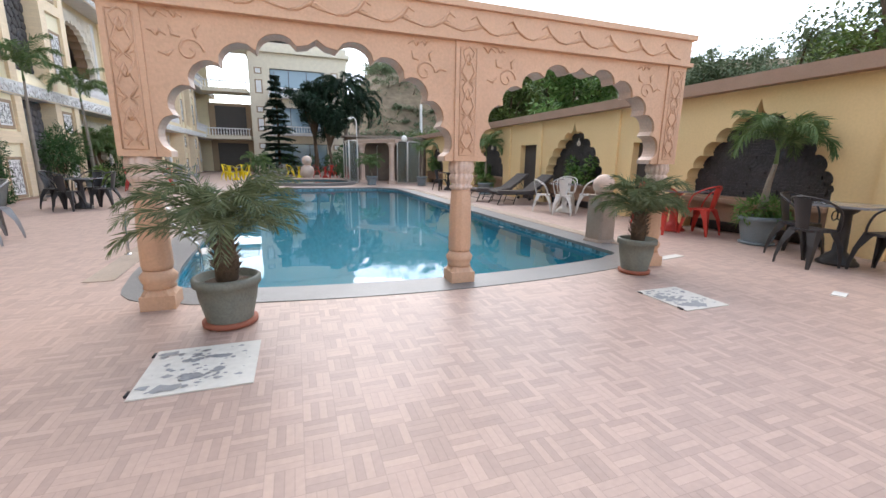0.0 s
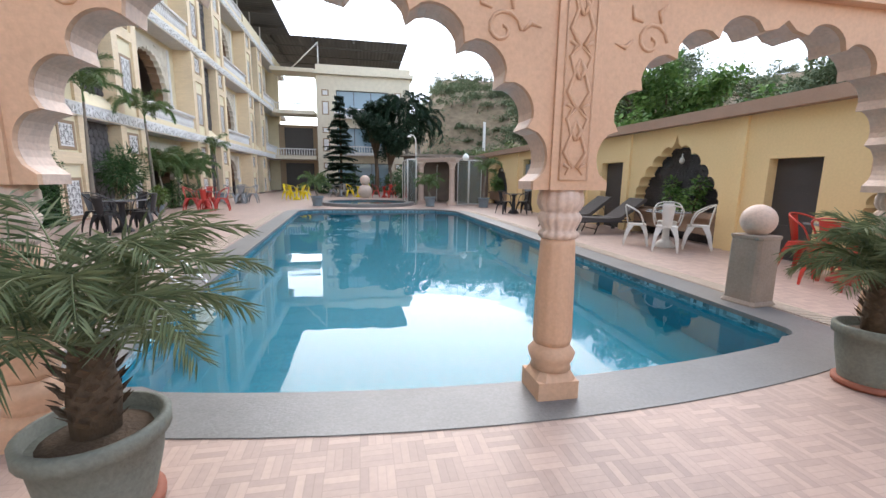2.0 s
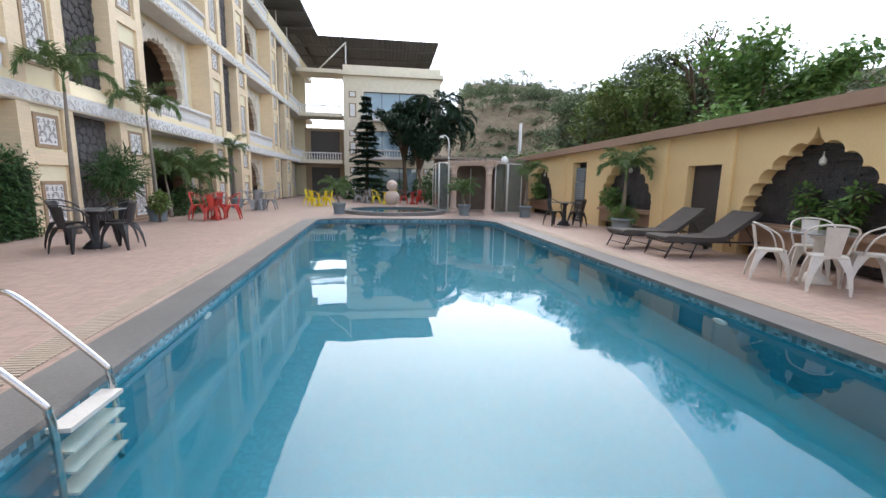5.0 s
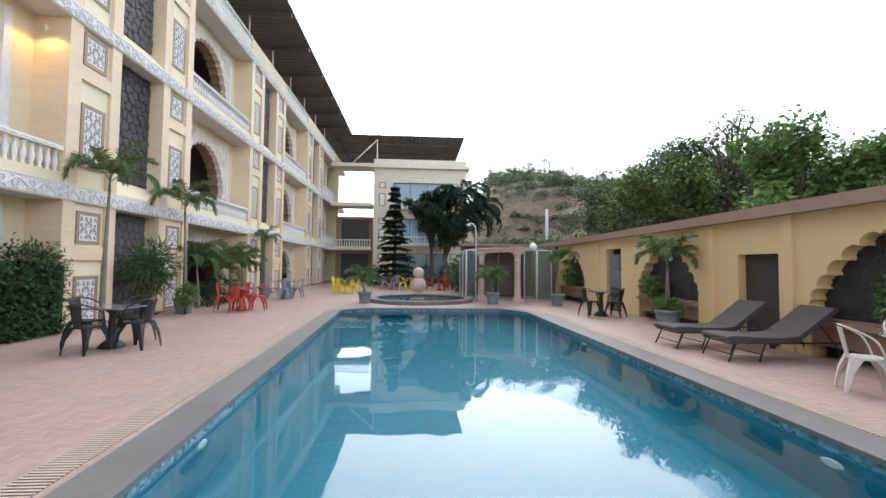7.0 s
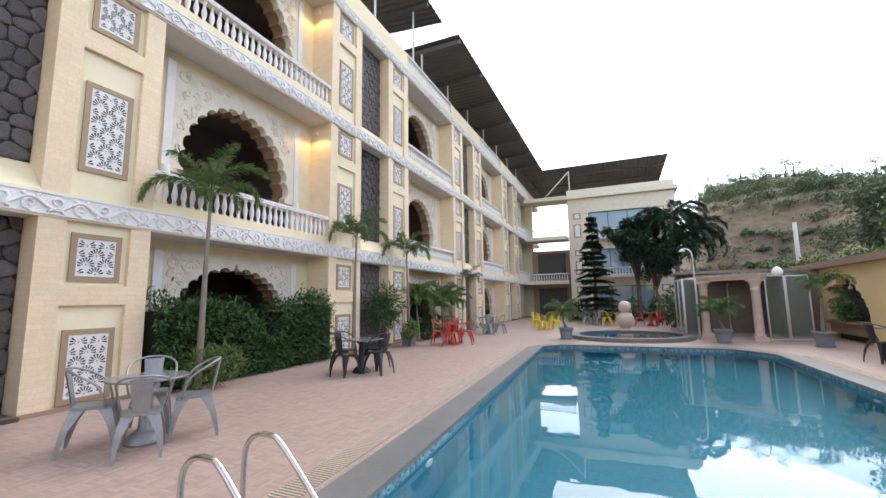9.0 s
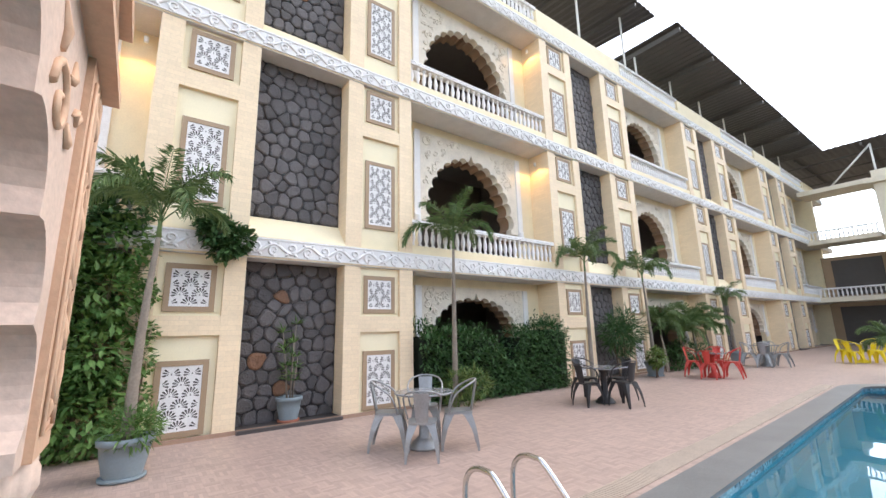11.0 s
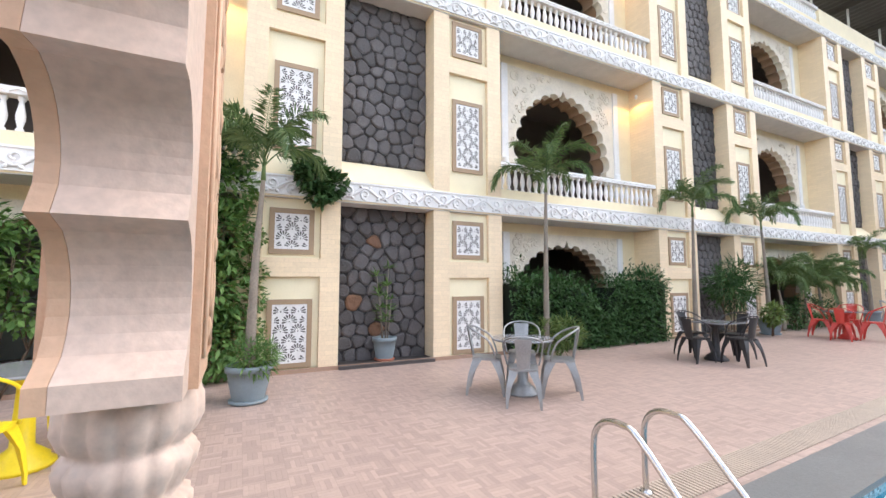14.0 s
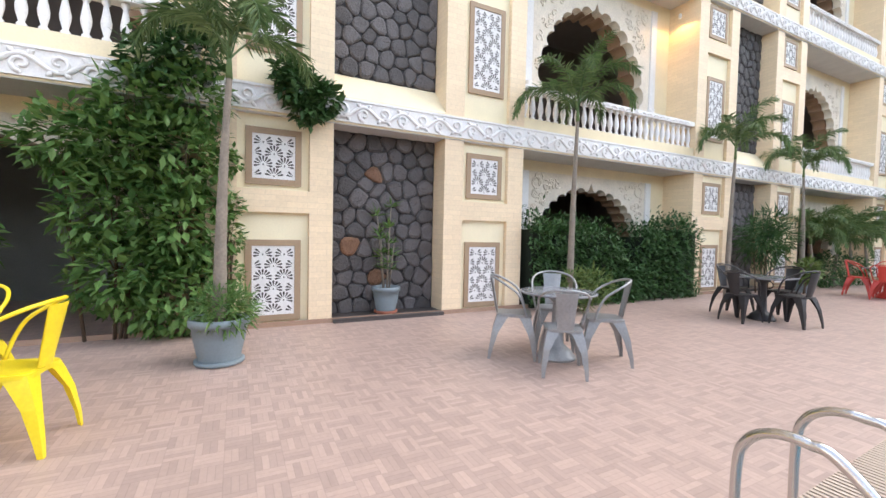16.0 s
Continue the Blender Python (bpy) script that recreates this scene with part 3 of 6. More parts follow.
for k in range(K0, K1):
    o = k * PER
    for fl in range(3):
        if k > K0:
            pilaster(YA[0] + o, YA[1] + o, fl)
        pilaster(YB[0] + o, YB[1] + o, fl)
        ya, yb = YB[1] + o, YA[0] + o + PER
        arch_bay(ya, yb, fl)
        if fl:
            balcony(ya + 0.005, yb - 0.005, BANDS[fl - 1][1])
    balcony(YB[1] + o, YA[0] + o + PER, BANDS[2][1], "roof_parapet")
    for z0, z1 in BANDS:
        bm = B()
        box(bm, XB, XF + 0.02, YB[1] + o, YB[1] + o + PER, z0 + 0.002, z1 - 0.002)
        bd = part("band", bm, CREAMW, hotel, "cream floor band")
        bm = B()
        box(bm, XF + 0.02, XF + 0.05, YB[1] + o, YB[1] + o + PER, z0 + 0.03, z0 + 0.055)
        box(bm, XF + 0.02, XF + 0.05, YB[1] + o, YB[1] + o + PER, z1 - 0.065, z1 - 0.03)
        box(bm, XF + 0.02, XF + 0.028, YB[1] + o, YB[1] + o + PER, z0 + 0.055, z1 - 0.065)
        part("band_moulding", bm, WHITE, bd)
        part("scroll_relief", SCROLL, WHITE, bd, "white raised vine scrolls", pose(XF + 0.028, YB[1] + o, z0))
        bm = B()
        box(bm, XW + 0.004, XF + 0.01, YB[1] + o + 0.01, YB[1] + o + PER - 0.01, z0 - 0.012, z0 + 0.001)
        part("soffit", bm, SOFFIT, bd, "pale grey soffit")
    # parapet over the piers
    bm = B()
    box(bm, XF - 0.3, XF - 0.02, YA[0] + o + PER, YB[1] + o + PER, 12.5, 13.3)
    part("roof_wall", bm, CREAMW, hotel)


def clip_poly(poly, px, py, nx, ny):
    out = []
    for i in range(len(poly)):
        a, b = poly[i], poly[(i + 1) % len(poly)]
        da, db = (a[0] - px) * nx + (a[1] - py) * ny, (b[0] - px) * nx + (b[1] - py) * ny
        if da <= 0:
            out.append(a)
        if da * db < 0:
            t = da / (da - db)
            out.append((a[0] + (b[0] - a[0]) * t, a[1] + (b[1] - a[1]) * t))
    return out


def stones(y0, y1, z0, z1, size, rng):
    """Irregular field stones as cells round scattered seeds, drawn in for the joints."""
    seeds, rows = [], int((z1 - z0) / size)
    for r in range(rows):
        cols = int((y1 - y0) / size)
        for c in range(cols):
            seeds.append((y0 + (c + 0.5 + 0.5 * (r % 2) - 0.25 + rng.uniform(-0.3, 0.3)) * (y1 - y0) / cols, z0 + (r + 0.5 + rng.uniform(-0.3, 0.3)) * (z1 - z0) / rows))
    cells = []
    for i, (sy, sz) in enumerate(seeds):
        poly = [(y0, z0), (y1, z0), (y1, z1), (y0, z1)]
        for j, (ty, tz) in enumerate(seeds):
            if i != j and abs(ty - sy) < size * 2.5 and abs(tz - sz) < size * 2.5:
                poly = clip_poly(poly, (sy + ty) / 2, (sz + tz) / 2, ty - sy, tz - sz)
        if len(poly) < 3:
            continue
        cy, cz = sum(p[0] for p in poly) / len(poly), sum(p[1] for p in poly) / len(poly)
        poly = [(p[0] - cy, p[1] - cz) for p in poly]
        soft = []
        for p, q in zip(poly, poly[1:] + poly[:1]):      # worn corners
            soft += [(p[0] * 0.76 + q[0] * 0.24, p[1] * 0.76 + q[1] * 0.24), (p[0] * 0.24 + q[0] * 0.76, p[1] * 0.24 + q[1] * 0.76)]
        cells.append((cy, cz, soft))
    return cells


def stone_mesh(bm, poly, cy, cz, d):
    n = len(poly)
    loops = []
    for k, x in ((0.97, 0.0), (0.93, d * 0.6), (0.70, d)):
        loops.append([bm.verts.new((x, cy + p[0] * k, cz + p[1] * k)) for p in poly])
    for a, b in zip(loops, loops[1:]):
        for i in range(n):
            bm.faces.new((a[i], a[(i + 1) % n], b[(i + 1) % n], b[i]))
    bm.faces.new(loops[-1])


rng = random.Random(5)
for k in range(K0, K1 + 0):
    o = k * PER
    if k == K0:
        continue
    for fl in range(3):
        z0, z1 = FLOORS[fl]
        if fl:
            z0 += 0.5
        ya, yb = YA[1] + o, YB[0] + o
        bm = B()
        box(bm, XS - 0.2, XS, ya, yb, z0, z1)
        back = part("niche_wall", bm, MORTAR, hotel, "dark mortar bed of the stone niche")
        if fl:
            bm = B()
            vs = [bm.verts.new(v) for v in ((XF + 0.01, ya, z0 - 0.5), (XF + 0.01, yb, z0 - 0.5), (XS, yb, z0), (XS, ya, z0))]
            bm.faces.new(vs)
            box(bm, XS - 0.1, XS, ya, yb, z0 - 0.5, z0)
            part("sloped_sill", bm, CREAMW, hotel, "cream sloping sill under the stone niche")
        near = k in (0,)
        cells = stones(ya, yb, z0, z1, 0.26, rng)
        if near:
            for cy, cz, poly in cells:
                bm = B()
                stone_mesh(bm, poly, 0, 0, rng.uniform(0.03, 0.06))
                part("stone", bm, RUST if rng.random() < 0.04 else BASALT, back, "", pose(XS, cy, cz))
        else:
            bm = B()
            for cy, cz, poly in cells:
                stone_mesh(bm, poly, cy, cz, rng.uniform(0.03, 0.06))
            tagged(part("stones", bm, BASALT, back, "", pose(XS, 0, 0)), "", "", "", "stuff")
    bm = B()
    box(bm, XS + 0.05, XF + 0.12, YA[1] + o + 0.01, YB[0] + o - 0.01, 0.0, 0.06)
    part("niche_step", bm, DOOR, hotel, "black stone step of the niche")
bm = B()
box(bm, XF + 0.001, XF + 0.03, Y0, Y1, 0.0, 0.07)
part("plinth", bm, BROWN, hotel)
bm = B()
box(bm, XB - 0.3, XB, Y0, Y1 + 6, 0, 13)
part("rear_wall", bm, SHADEROOM, hotel)
bm = B()
box(bm, XB, XW - 0.3, Y0 - 0.3, Y0, 0, 13.3)
box(bm, XB, XF, Y1 + 1.75, Y1 + 2.1, 0, 13.0)
part("gable_wall", bm, CREAMW, hotel)

# metal canopy over the roof terrace, on posts
canopy = thing("roof_canopy", "dark corrugated metal canopy on thin posts over the roof", "canopy", "", "structure")


def corrugated(p, u, v, nu, amp=0.05):
    """Sheet from corner p along u, folded in ribs, and along v."""
    bm = B()
    p, u, v = Vector(p), Vector(u), Vector(v)
    up = u.cross(v).normalized()
    rows = []
    for i in range(nu * 2 + 1):
        q = p + u * (i / (nu * 2)) + up * (amp if i % 2 else 0)
        rows.append((bm.verts.new(q), bm.verts.new(q + v), bm.verts.new(q + up * 0.03), bm.verts.new(q + v + up * 0.03)))
    for a, b in zip(rows, rows[1:]):
        bm.faces.new((a[0], b[0], b[1], a[1]))
        bm.faces.new((a[2], a[3], b[3], b[2]))
        bm.faces.new((a[0], a[2], b[2], b[0]))
        bm.faces.new((a[1], b[1], b[3], a[3]))
    return bm


def canopy_part(x0, x1, y0, y1, zf, zb):
    part("metal_sheet", corrugated((x1, y0, zf), (0, y1 - y0, 0), (x0 - x1, 0, zb - zf), int((y1 - y0) / 0.4)), ROOF, canopy)
    y = y0 + 0.3
    while y < y1:
        bm = B()
        box(bm, x0, x1 - 0.05, y - 0.06, y + 0.06, zf - 0.32, zf - 0.08, None)
        part("rafter", bm, ROOF, canopy)
        bm = B()
        tube(bm, [(XF - 0.5, y, 12.5), (XF - 0.5, y, zf - 0.1)], 0.05, 6)
        part("post", bm, M_WHITE, canopy, "white steel post")
        y += 3.6


canopy_part(-12.0, -6.15, 22.9, 47.5, 15.2, 15.2)
canopy_part(-12.0, -7.5, 7.5, 24.0, 17.0, 17.4)
part("metal_sheet", corrugated((-12.0, 47.5, 15.2), (17.55, 0, 0), (0, 13.5, 0), 44), ROOF, canopy)
for x in (-8, -4, 0, 4):
    bm = B()
    box(bm, x - 0.06, x + 0.06, 47.6, 60.9, 14.92, 15.12)
    part("rafter", bm, ROOF, canopy)
for y in (49.5, 53.0, 56.5, 60.0):
    bm = B()
    tube(bm, [(-12, y, 14.85), (5.4, y, 14.85)], 0.07, 6)
    part("purlin", bm, ROOF, canopy)
bm = B()
tube(bm, [(-6.2, 48.0, 12.3), (-3.6, 48.0, 14.9)], 0.07, 6)
tube(bm, [(-3.6, 48.0, 11.75), (-3.6, 48.0, 14.95)], 0.07, 6)
part("brace", bm, M_WHITE, canopy)


# ---------------------------------------------------------------- building across the far end
endb = thing("end_building", "cream three storey wing with large windows and balconies", "building", "", "structure")
YE = 46.0
bm = B()
ZW = [(0.4, 2.9), (4.0, 6.4), (7.6, 10.0)]
box(bm, -3.7, 5.6, YE + 0.4, YE + 8, 0, 11.4)
for (a, b), (c, d) in zip([(0, 0.4), (2.9, 4.0), (6.4, 7.6), (10.0, 11.4)], [(0, 0)] * 4):
    box(bm, -3.7, 5.6, YE, YE + 0.4, a, b)
for a, b in ZW:
    box(bm, -3.7, -1.8, YE, YE + 0.4, a, b)
    box(bm, 3.4, 5.6, YE, YE + 0.4, a, b)
part("wall", bm, FAR_CREAM, endb)
bm = B()
box(bm, -4.0, 5.9, YE - 0.4, YE + 8, 11.4, 11.75)
box(bm, -3.7, 5.6, YE - 0.2, YE, 11.75, 12.3)
part("roof", bm, FAR_CREAM, endb)
for a, b in ZW:
    bm = B()
    box(bm, -1.8, 3.4, YE + 0.25, YE + 0.3, a, b)
    wd = part("window", bm, WINDOW, endb, "wide dark window")
    bm = B()
    for x in (-1.8, -0.1, 1.6, 3.34):
        box(bm, x, x + 0.06, YE + 0.2, YE + 0.26, a, b)
    box(bm, -1.8, 3.4, YE + 0.2, YE + 0.26, b - 0.06, b)
    part("window_frame", bm, DOOR, wd)
    if a > 1:
        bm = B()
        box(bm, -2.0, 3.6, YE - 0.9, YE, a - 0.35, a - 0.1)
        bl = part("balcony", bm, WHITE, endb, "white balustraded balcony")
        for i in range(22):
            part("baluster", BALUSTER, WHITE, bl, "", pose(-1.9 + i * 0.255, YE - 0.8, a - 0.1))
        bm = B()
        box(bm, -2.0, 3.6, YE - 0.9, YE - 0.7, a + 0.45, a + 0.55)
        part("handrail", bm, WHITE, bl)
    for x in (-3.2, 4.0):
        for z, h in ((a, 1.3), (b - 0.6, 0.6)):
            bm = B()
            box(bm, x, x + 0.7, YE - 0.03, YE, z, z + h)
            ls = part("lattice_panel", bm, TAN, endb)
            bm = B()
            box(bm, x + 0.12, x + 0.58, YE - 0.04, YE - 0.031, z + 0.1, z + h - 0.1)
            part("screen", bm, WHITE, ls)
# open bridge between the two wings
br = thing("link_bridge", "open bridge floors joining the two wings", "bridge", "", "structure")
for z in (3.2, 7.6, 11.6):
    bm = B()
    box(bm, -8, -3.9, YE + 0.2, YE + 2.6, z, z + 0.35)
    sl = part("slab", bm, FAR_CREAM, br)
    if z < 11:
        bm = B()
        box(bm, -8, -3.9, YE + 0.2, YE + 0.4, z + 0.95, z + 1.05)
        part("handrail", bm, WHITE, sl)
        for i in range(16):
            part("baluster", BALUSTER, WHITE, sl, "", pose(-7.8 + i * 0.25, YE + 0.3, z + 0.37))


bm = B()
box(bm, -8, -3.9, 49.5, 49.8, 0, 6.9)
bw = part("back_wall", bm, TAN, br, "tan rear wall under the bridge")
# Dark slabs set on the wall paint the shade of two openings.
for z in (0.1, 3.8):
    bm = B()
    box(bm, -7.4, -4.5, 49.4, 49.49, z, z + 2.8)
    part("opening_shade", bm, DOOR, bw)


# ---------------------------------------------------------------- yellow wall along the east side
XR = 8.24
wall_e = thing("wall_east", "yellow painted garden wall with cusped arch niches", "wall", "", "structure")
NICHES = [(5.4, 1.36), (10.9, 1.42), (17.0, 1.5), (24.6, 1.55)]
DOORS = [(7.45, 8.42, 1.9), (13.0, 14.1, 2.0), (19.7, 20.9, 2.4)]
cuts = []
for yc, half in NICHES:
    cuts.append((yc - half - 0.1, [(yc - half, 0.0)] + cusped(yc, half, 0.95, 2.52, 6, 0.30, 0.2, True) + [(yc + half, 0.0)]))
for a, b, h in DOORS:
    cuts.append((a, [(a, 0.0), (a, h), (b, h), (b, 0.0)]))
cuts.sort()
outline = [(-12.0, 0.0)]
for _, c in cuts:
    outline += c
outline += [(48.0, 0.0), (48.0, 2.78), (-12.0, 2.78)]
bm = B()
prism(bm, outline, put_x(XR), 0, 0.32)
part("wall", bm, YELLOW, wall_e)
bm = B()
box(bm, XR - 0.22, XR + 0.5, -12, 48, 2.78, 3.02)
part("coping", bm, BROWN, wall_e, "brown painted projecting coping")
bm = B()
box(bm, XR + 0.34, XR + 0.6, -12, 48, 0, 2.78)
part("backing", bm, SLATE, wall_e, "dark slate clad back of the niches")
for y in (3.35, 9.05, 12.75, 15.0, 21.6):
    bm = B()
    box(bm, XR - 0.06, XR - 0.001, y - 0.12, y + 0.12, 0, 2.77)
    part("pier", bm, YELLOW, wall_e)
for yc, half in NICHES:
    bm = B()
    r = random.Random(int(yc * 10))
    z = 0.75
    while z < 2.4:
        y = yc - half - 0.1
        while y < yc + half + 0.1:
            l = r.uniform(0.25, 0.6)
            box(bm, XR + 0.34 - r.uniform(0.012, 0.05), XR + 0.345, y, min(y + l - 0.006, yc + half + 0.1), z, z + 0.052)
            y += l
        z += 0.058
    tagged(part("slate_strips", bm, SLATE, wall_e), "split slate strips in the niche", "", "", "stuff")
    bm = B()
    box(bm, XR + 0.02, XR + 0.33, yc - half + 0.02, yc + half - 0.02, 0.24, 0.74)
    box(bm, XR - 0.1, XR + 0.33, yc - half + 0.02, yc + half - 0.02, 0.62, 0.70)
    part("planter_box", bm, PLANTER, wall_e, "brown painted planter trough in the niche")
for a, b, h in DOORS[:2]:
    bm = B()
    box(bm, XR + 0.2, XR + 0.25, a, b, 0, h)
    d = part("door", bm, DOOR, wall_e, "dark panelled door")
    bm = B()
    for i in range(3):
        box(bm, XR + 0.185, XR + 0.2, a + 0.1, b - 0.1, 0.15 + i * 0.62, 0.65 + i * 0.62)
    part("panel", bm, DOOR, d)
bm = B()
box(bm, XR + 0.45, XR + 0.5, DOORS[2][0], DOORS[2][1], 0, 2.4)
part("door", bm, DOOR, wall_e)
# Unseen wall, added to close the court's south side.
bm = B()
box(bm, -12, 12, -12.3, -12, 0, 4.0)
solid("wall_south", bm, YELLOW, "added plain yellow wall closing the court, out of view", "wall")


# ---------------------------------------------------------------- sandstone arcade at the pool's near end
arc = thing("arcade", "carved pink sandstone arcade of two cusped arches on three columns", "arcade", "", "structure")
CX, CY = (-1.21, 1.78, 4.6), 4.13
SQ = 0.14
COLUMN = [(0.175, 0), (0.175, 0.06), (0.15, 0.09), (0.165, 0.14), (0.135, 0.19), (0.125, 0.22), (0.145, 0.26), (0.155, 0.30), (0.125, 0.34), (0.115, 0.36)]
SHAFT = [(0.115, 0.36), (0.125, 0.40), (0.118, 0.8), (0.108, 1.02), (0.104, 1.06)]
CAPITAL = [(0.097, 1.06), (0.119, 1.08), (0.119, 1.10), (0.095, 1.115), (0.106, 1.14), (0.123, 1.175), (0.128, 1.205), (0.114, 1.225), (0.107, 1.235), (0.121, 1.25), (0.134, 1.285), (0.132, 1.335), (0.125, 1.35), (0.125, 1.37)]


def fluted(bm, prof, c, n=48, lobes=16, amp=0.06):
    rings = []
    for r, z in prof:
        rings.append([bm.verts.new((c[0] + r * (1 + amp * abs(math.sin(lobes * math.pi * i / n))) * math.cos(2 * math.pi * i / n), c[1] + r * (1 + amp * abs(math.sin(lobes * math.pi * i / n))) * math.sin(2 * math.pi * i / n), c[2] + z)) for i in range(n)])
    for a, b in zip(rings, rings[1:]):
        for i in range(n):
            bm.faces.new((a[i], a[(i + 1) % n], b[(i + 1) % n], b[i])).smooth = True
    bm.faces.new(rings[0][::-1])
    bm.faces.new(rings[-1])


for x in CX:
    bm = B()
    box(bm, x - 0.14, x + 0.14, CY - 0.14, CY + 0.14, 0.0, 0.13)
    lathe(bm, [(0.14, 0.13), (0.105, 0.19)] , (x, CY, 0), 16, False, True)
    lathe(bm, COLUMN[4:], (x, CY, 0), 24)
    col = part("column", bm, SAND, arc, "turned sandstone column")
    bm = B()
    fluted(bm, SHAFT, (x, CY, 0), 48, 12, 0.035)
    part("shaft", bm, SAND, col)
    # Capital takes the paler copy, painting in the cool sky light.
    bm = B()
    fluted(bm, CAPITAL, (x, CY, 0), 84, 14, 0.1)
    part("capital", bm, SANDBACK, col, "carved lotus petal capital")
    bm = B()
    box(bm, x - SQ, x + SQ, CY - SQ, CY + SQ, 1.37, 2.56)
    pr = part("pier", bm, SAND, arc, "square pier with carved floral panel")
    bm = B()
    for face in (-1, 1):
        yy = CY + face * (SQ + 0.004)
        tube(bm, [(x - 0.09, yy, 1.43), (x + 0.09, yy, 1.43), (x + 0.09, yy, 2.5), (x - 0.09, yy, 2.5), (x - 0.09, yy, 1.43)], 0.007, 4)
        for s in (-1, 1):
            for j in range(3):
                zc = 1.5 + j * 0.34
                tube(bm, [(x + s * 0.015, yy, zc), (x + s * 0.07, yy, zc + 0.09), (x + s * 0.03, yy, zc + 0.19), (x + s * 0.065, yy, zc + 0.28), (x + s * 0.01, yy, zc + 0.33)], [0.012, 0.012, 0.01, 0.01, 0.006], 5)
                tube(bm, [(x, yy, zc + 0.16), (x + s * 0.03, yy, zc + 0.21), (x, yy, zc + 0.27)], [0.012, 0.016, 0.004], 5)
                tube(bm, [(x + s * 0.07, yy, zc + 0.02), (x + s * 0.03, yy, zc + 0.0), (x + s * 0.055, yy, zc - 0.04)], [0.01, 0.012, 0.005], 5)
    part("pier_carving", bm, SAND, pr)

for i in range(2):
    xa, xb = CX[i] + SQ, CX[i + 1] - SQ
    xc, half = (xa + xb) / 2, (xb - xa) / 2 - 0.1
    edge = cusped(xc, half, 1.42, 2.42, 5, 0.34, 0.05)
    bm = B()
    prism(bm, [(xa, 2.56), (xa, 1.37), (xa + 0.1, 1.37)] + edge + [(xb - 0.1, 1.37), (xb, 1.37), (xb, 2.56)], lambda u, v, d: (u, CY + d, v), -0.12, -0.085)
    sp = part("spandrel", bm, SAND, arc, "cusped arch panel with carved leaves")
    # Pool side half in the paler copy: its brighter light is painted on.
    bm = B()
    prism(bm, [(xa, 2.56), (xa, 1.37), (xa + 0.1, 1.37)] + edge + [(xb - 0.1, 1.37), (xb, 1.37), (xb, 2.56)], lambda u, v, d: (u, CY + d, v), -0.084, 0.12)
    part("rear_panel", bm, SANDBACK, sp, "pool side face of the arch panel, sky light painted in paler")
    bm = B()
    r = random.Random(31)
    for face in (-1, 1):
        yy = CY + face * 0.123
        for s in (-1, 1):
            # rosette by the shoulder
            cx, cz = xc + s * half * 0.82, 2.24
            tube(bm, [(cx + 0.11 * (1 - j / 16) * math.cos(s * j * 0.55), yy, cz + 0.11 * (1 - j / 16) * math.sin(j * 0.55)) for j in range(15)], 0.011, 5)
            for j in range(6):
                a = j * 1.05
                tu, tv = cx + 0.23 * math.cos(a + 0.1) - xc, cz + 0.23 * math.sin(a + 0.1)
                if (tu / half) ** 2 + (tv - 1.42) ** 2 < 1.42 or abs(tu) > half + 0.08 or tv > 2.54:
                    continue          # past the field of the panel
                tube(bm, [(cx + 0.12 * math.cos(a), yy, cz + 0.12 * math.sin(a)), (cx + 0.17 * math.cos(a + 0.25), yy, cz + 0.17 * math.sin(a + 0.25)), (cx + 0.23 * math.cos(a + 0.1), yy, cz + 0.23 * math.sin(a + 0.1))], [0.008, 0.016, 0.004], 5)
            # leaves scattered over the field outside the scallops
            for j in range(40):
                u, v = r.uniform(0.1, half + 0.06), r.uniform(1.5, 2.5)
                if (u / half) ** 2 + ((v - 1.42) / 1.0) ** 2 < 1.5 or math.hypot(u - half * 0.82, v - 2.24) < 0.24:
                    continue
                px = xc + s * u
                for q in (-1, 1):
                    d = r.uniform(0.05, 0.09)
                    e = min(xb - 0.02, max(xa + 0.02, px + s * q * d * 1.1))
                    tube(bm, [(px, yy, v), (px + s * q * d * 0.4, yy, min(2.54, v + d * 0.6)), (e, yy, min(2.54, v + d * (0.7 if q > 0 else 0.1)))], [0.007, 0.015, 0.004], 5)
    part("spandrel_carving", bm, SAND, sp)
bm = B()
box(bm, CX[0] - 0.19, CX[2] + 0.19, CY - 0.19, CY + 0.19, 2.56, 2.60)
box(bm, CX[0] - 0.16, CX[2] + 0.16, CY - 0.16, CY + 0.16, 2.60, 2.86)
box(bm, CX[0] - 0.2, CX[2] + 0.2, CY - 0.2, CY + 0.2, 2.86, 2.92)
beam = part("beam", bm, SAND, arc, "carved sandstone beam")
bm = B()
L = CX[2] - CX[0]
n = 14
for face in (-1, 1):
    yy = CY + face * 0.165
    for i in range(n):
        x = CX[0] + (i + 0.5) * L / n
        s = 1 if i < n / 2 else -1
        tube(bm, [(x - 0.2 * s, yy, 2.64), (x - 0.1 * s, yy, 2.66), (x, yy, 2.72), (x + 0.06 * s, yy, 2.8), (x + 0.12 * s, yy, 2.76)], [0.006, 0.016, 0.02, 0.014, 0.005], 5)
        for j in range(4):
            tube(bm, [(x - 0.02 * s, yy, 2.70), (x + (0.05 + 0.035 * j) * s, yy, 2.72 - 0.02 * j), (x + (0.1 + 0.045 * j) * s, yy, 2.69 - 0.015 * j)], [0.006, 0.011, 0.004], 4)
part("beam_carving", bm, SAND, beam)


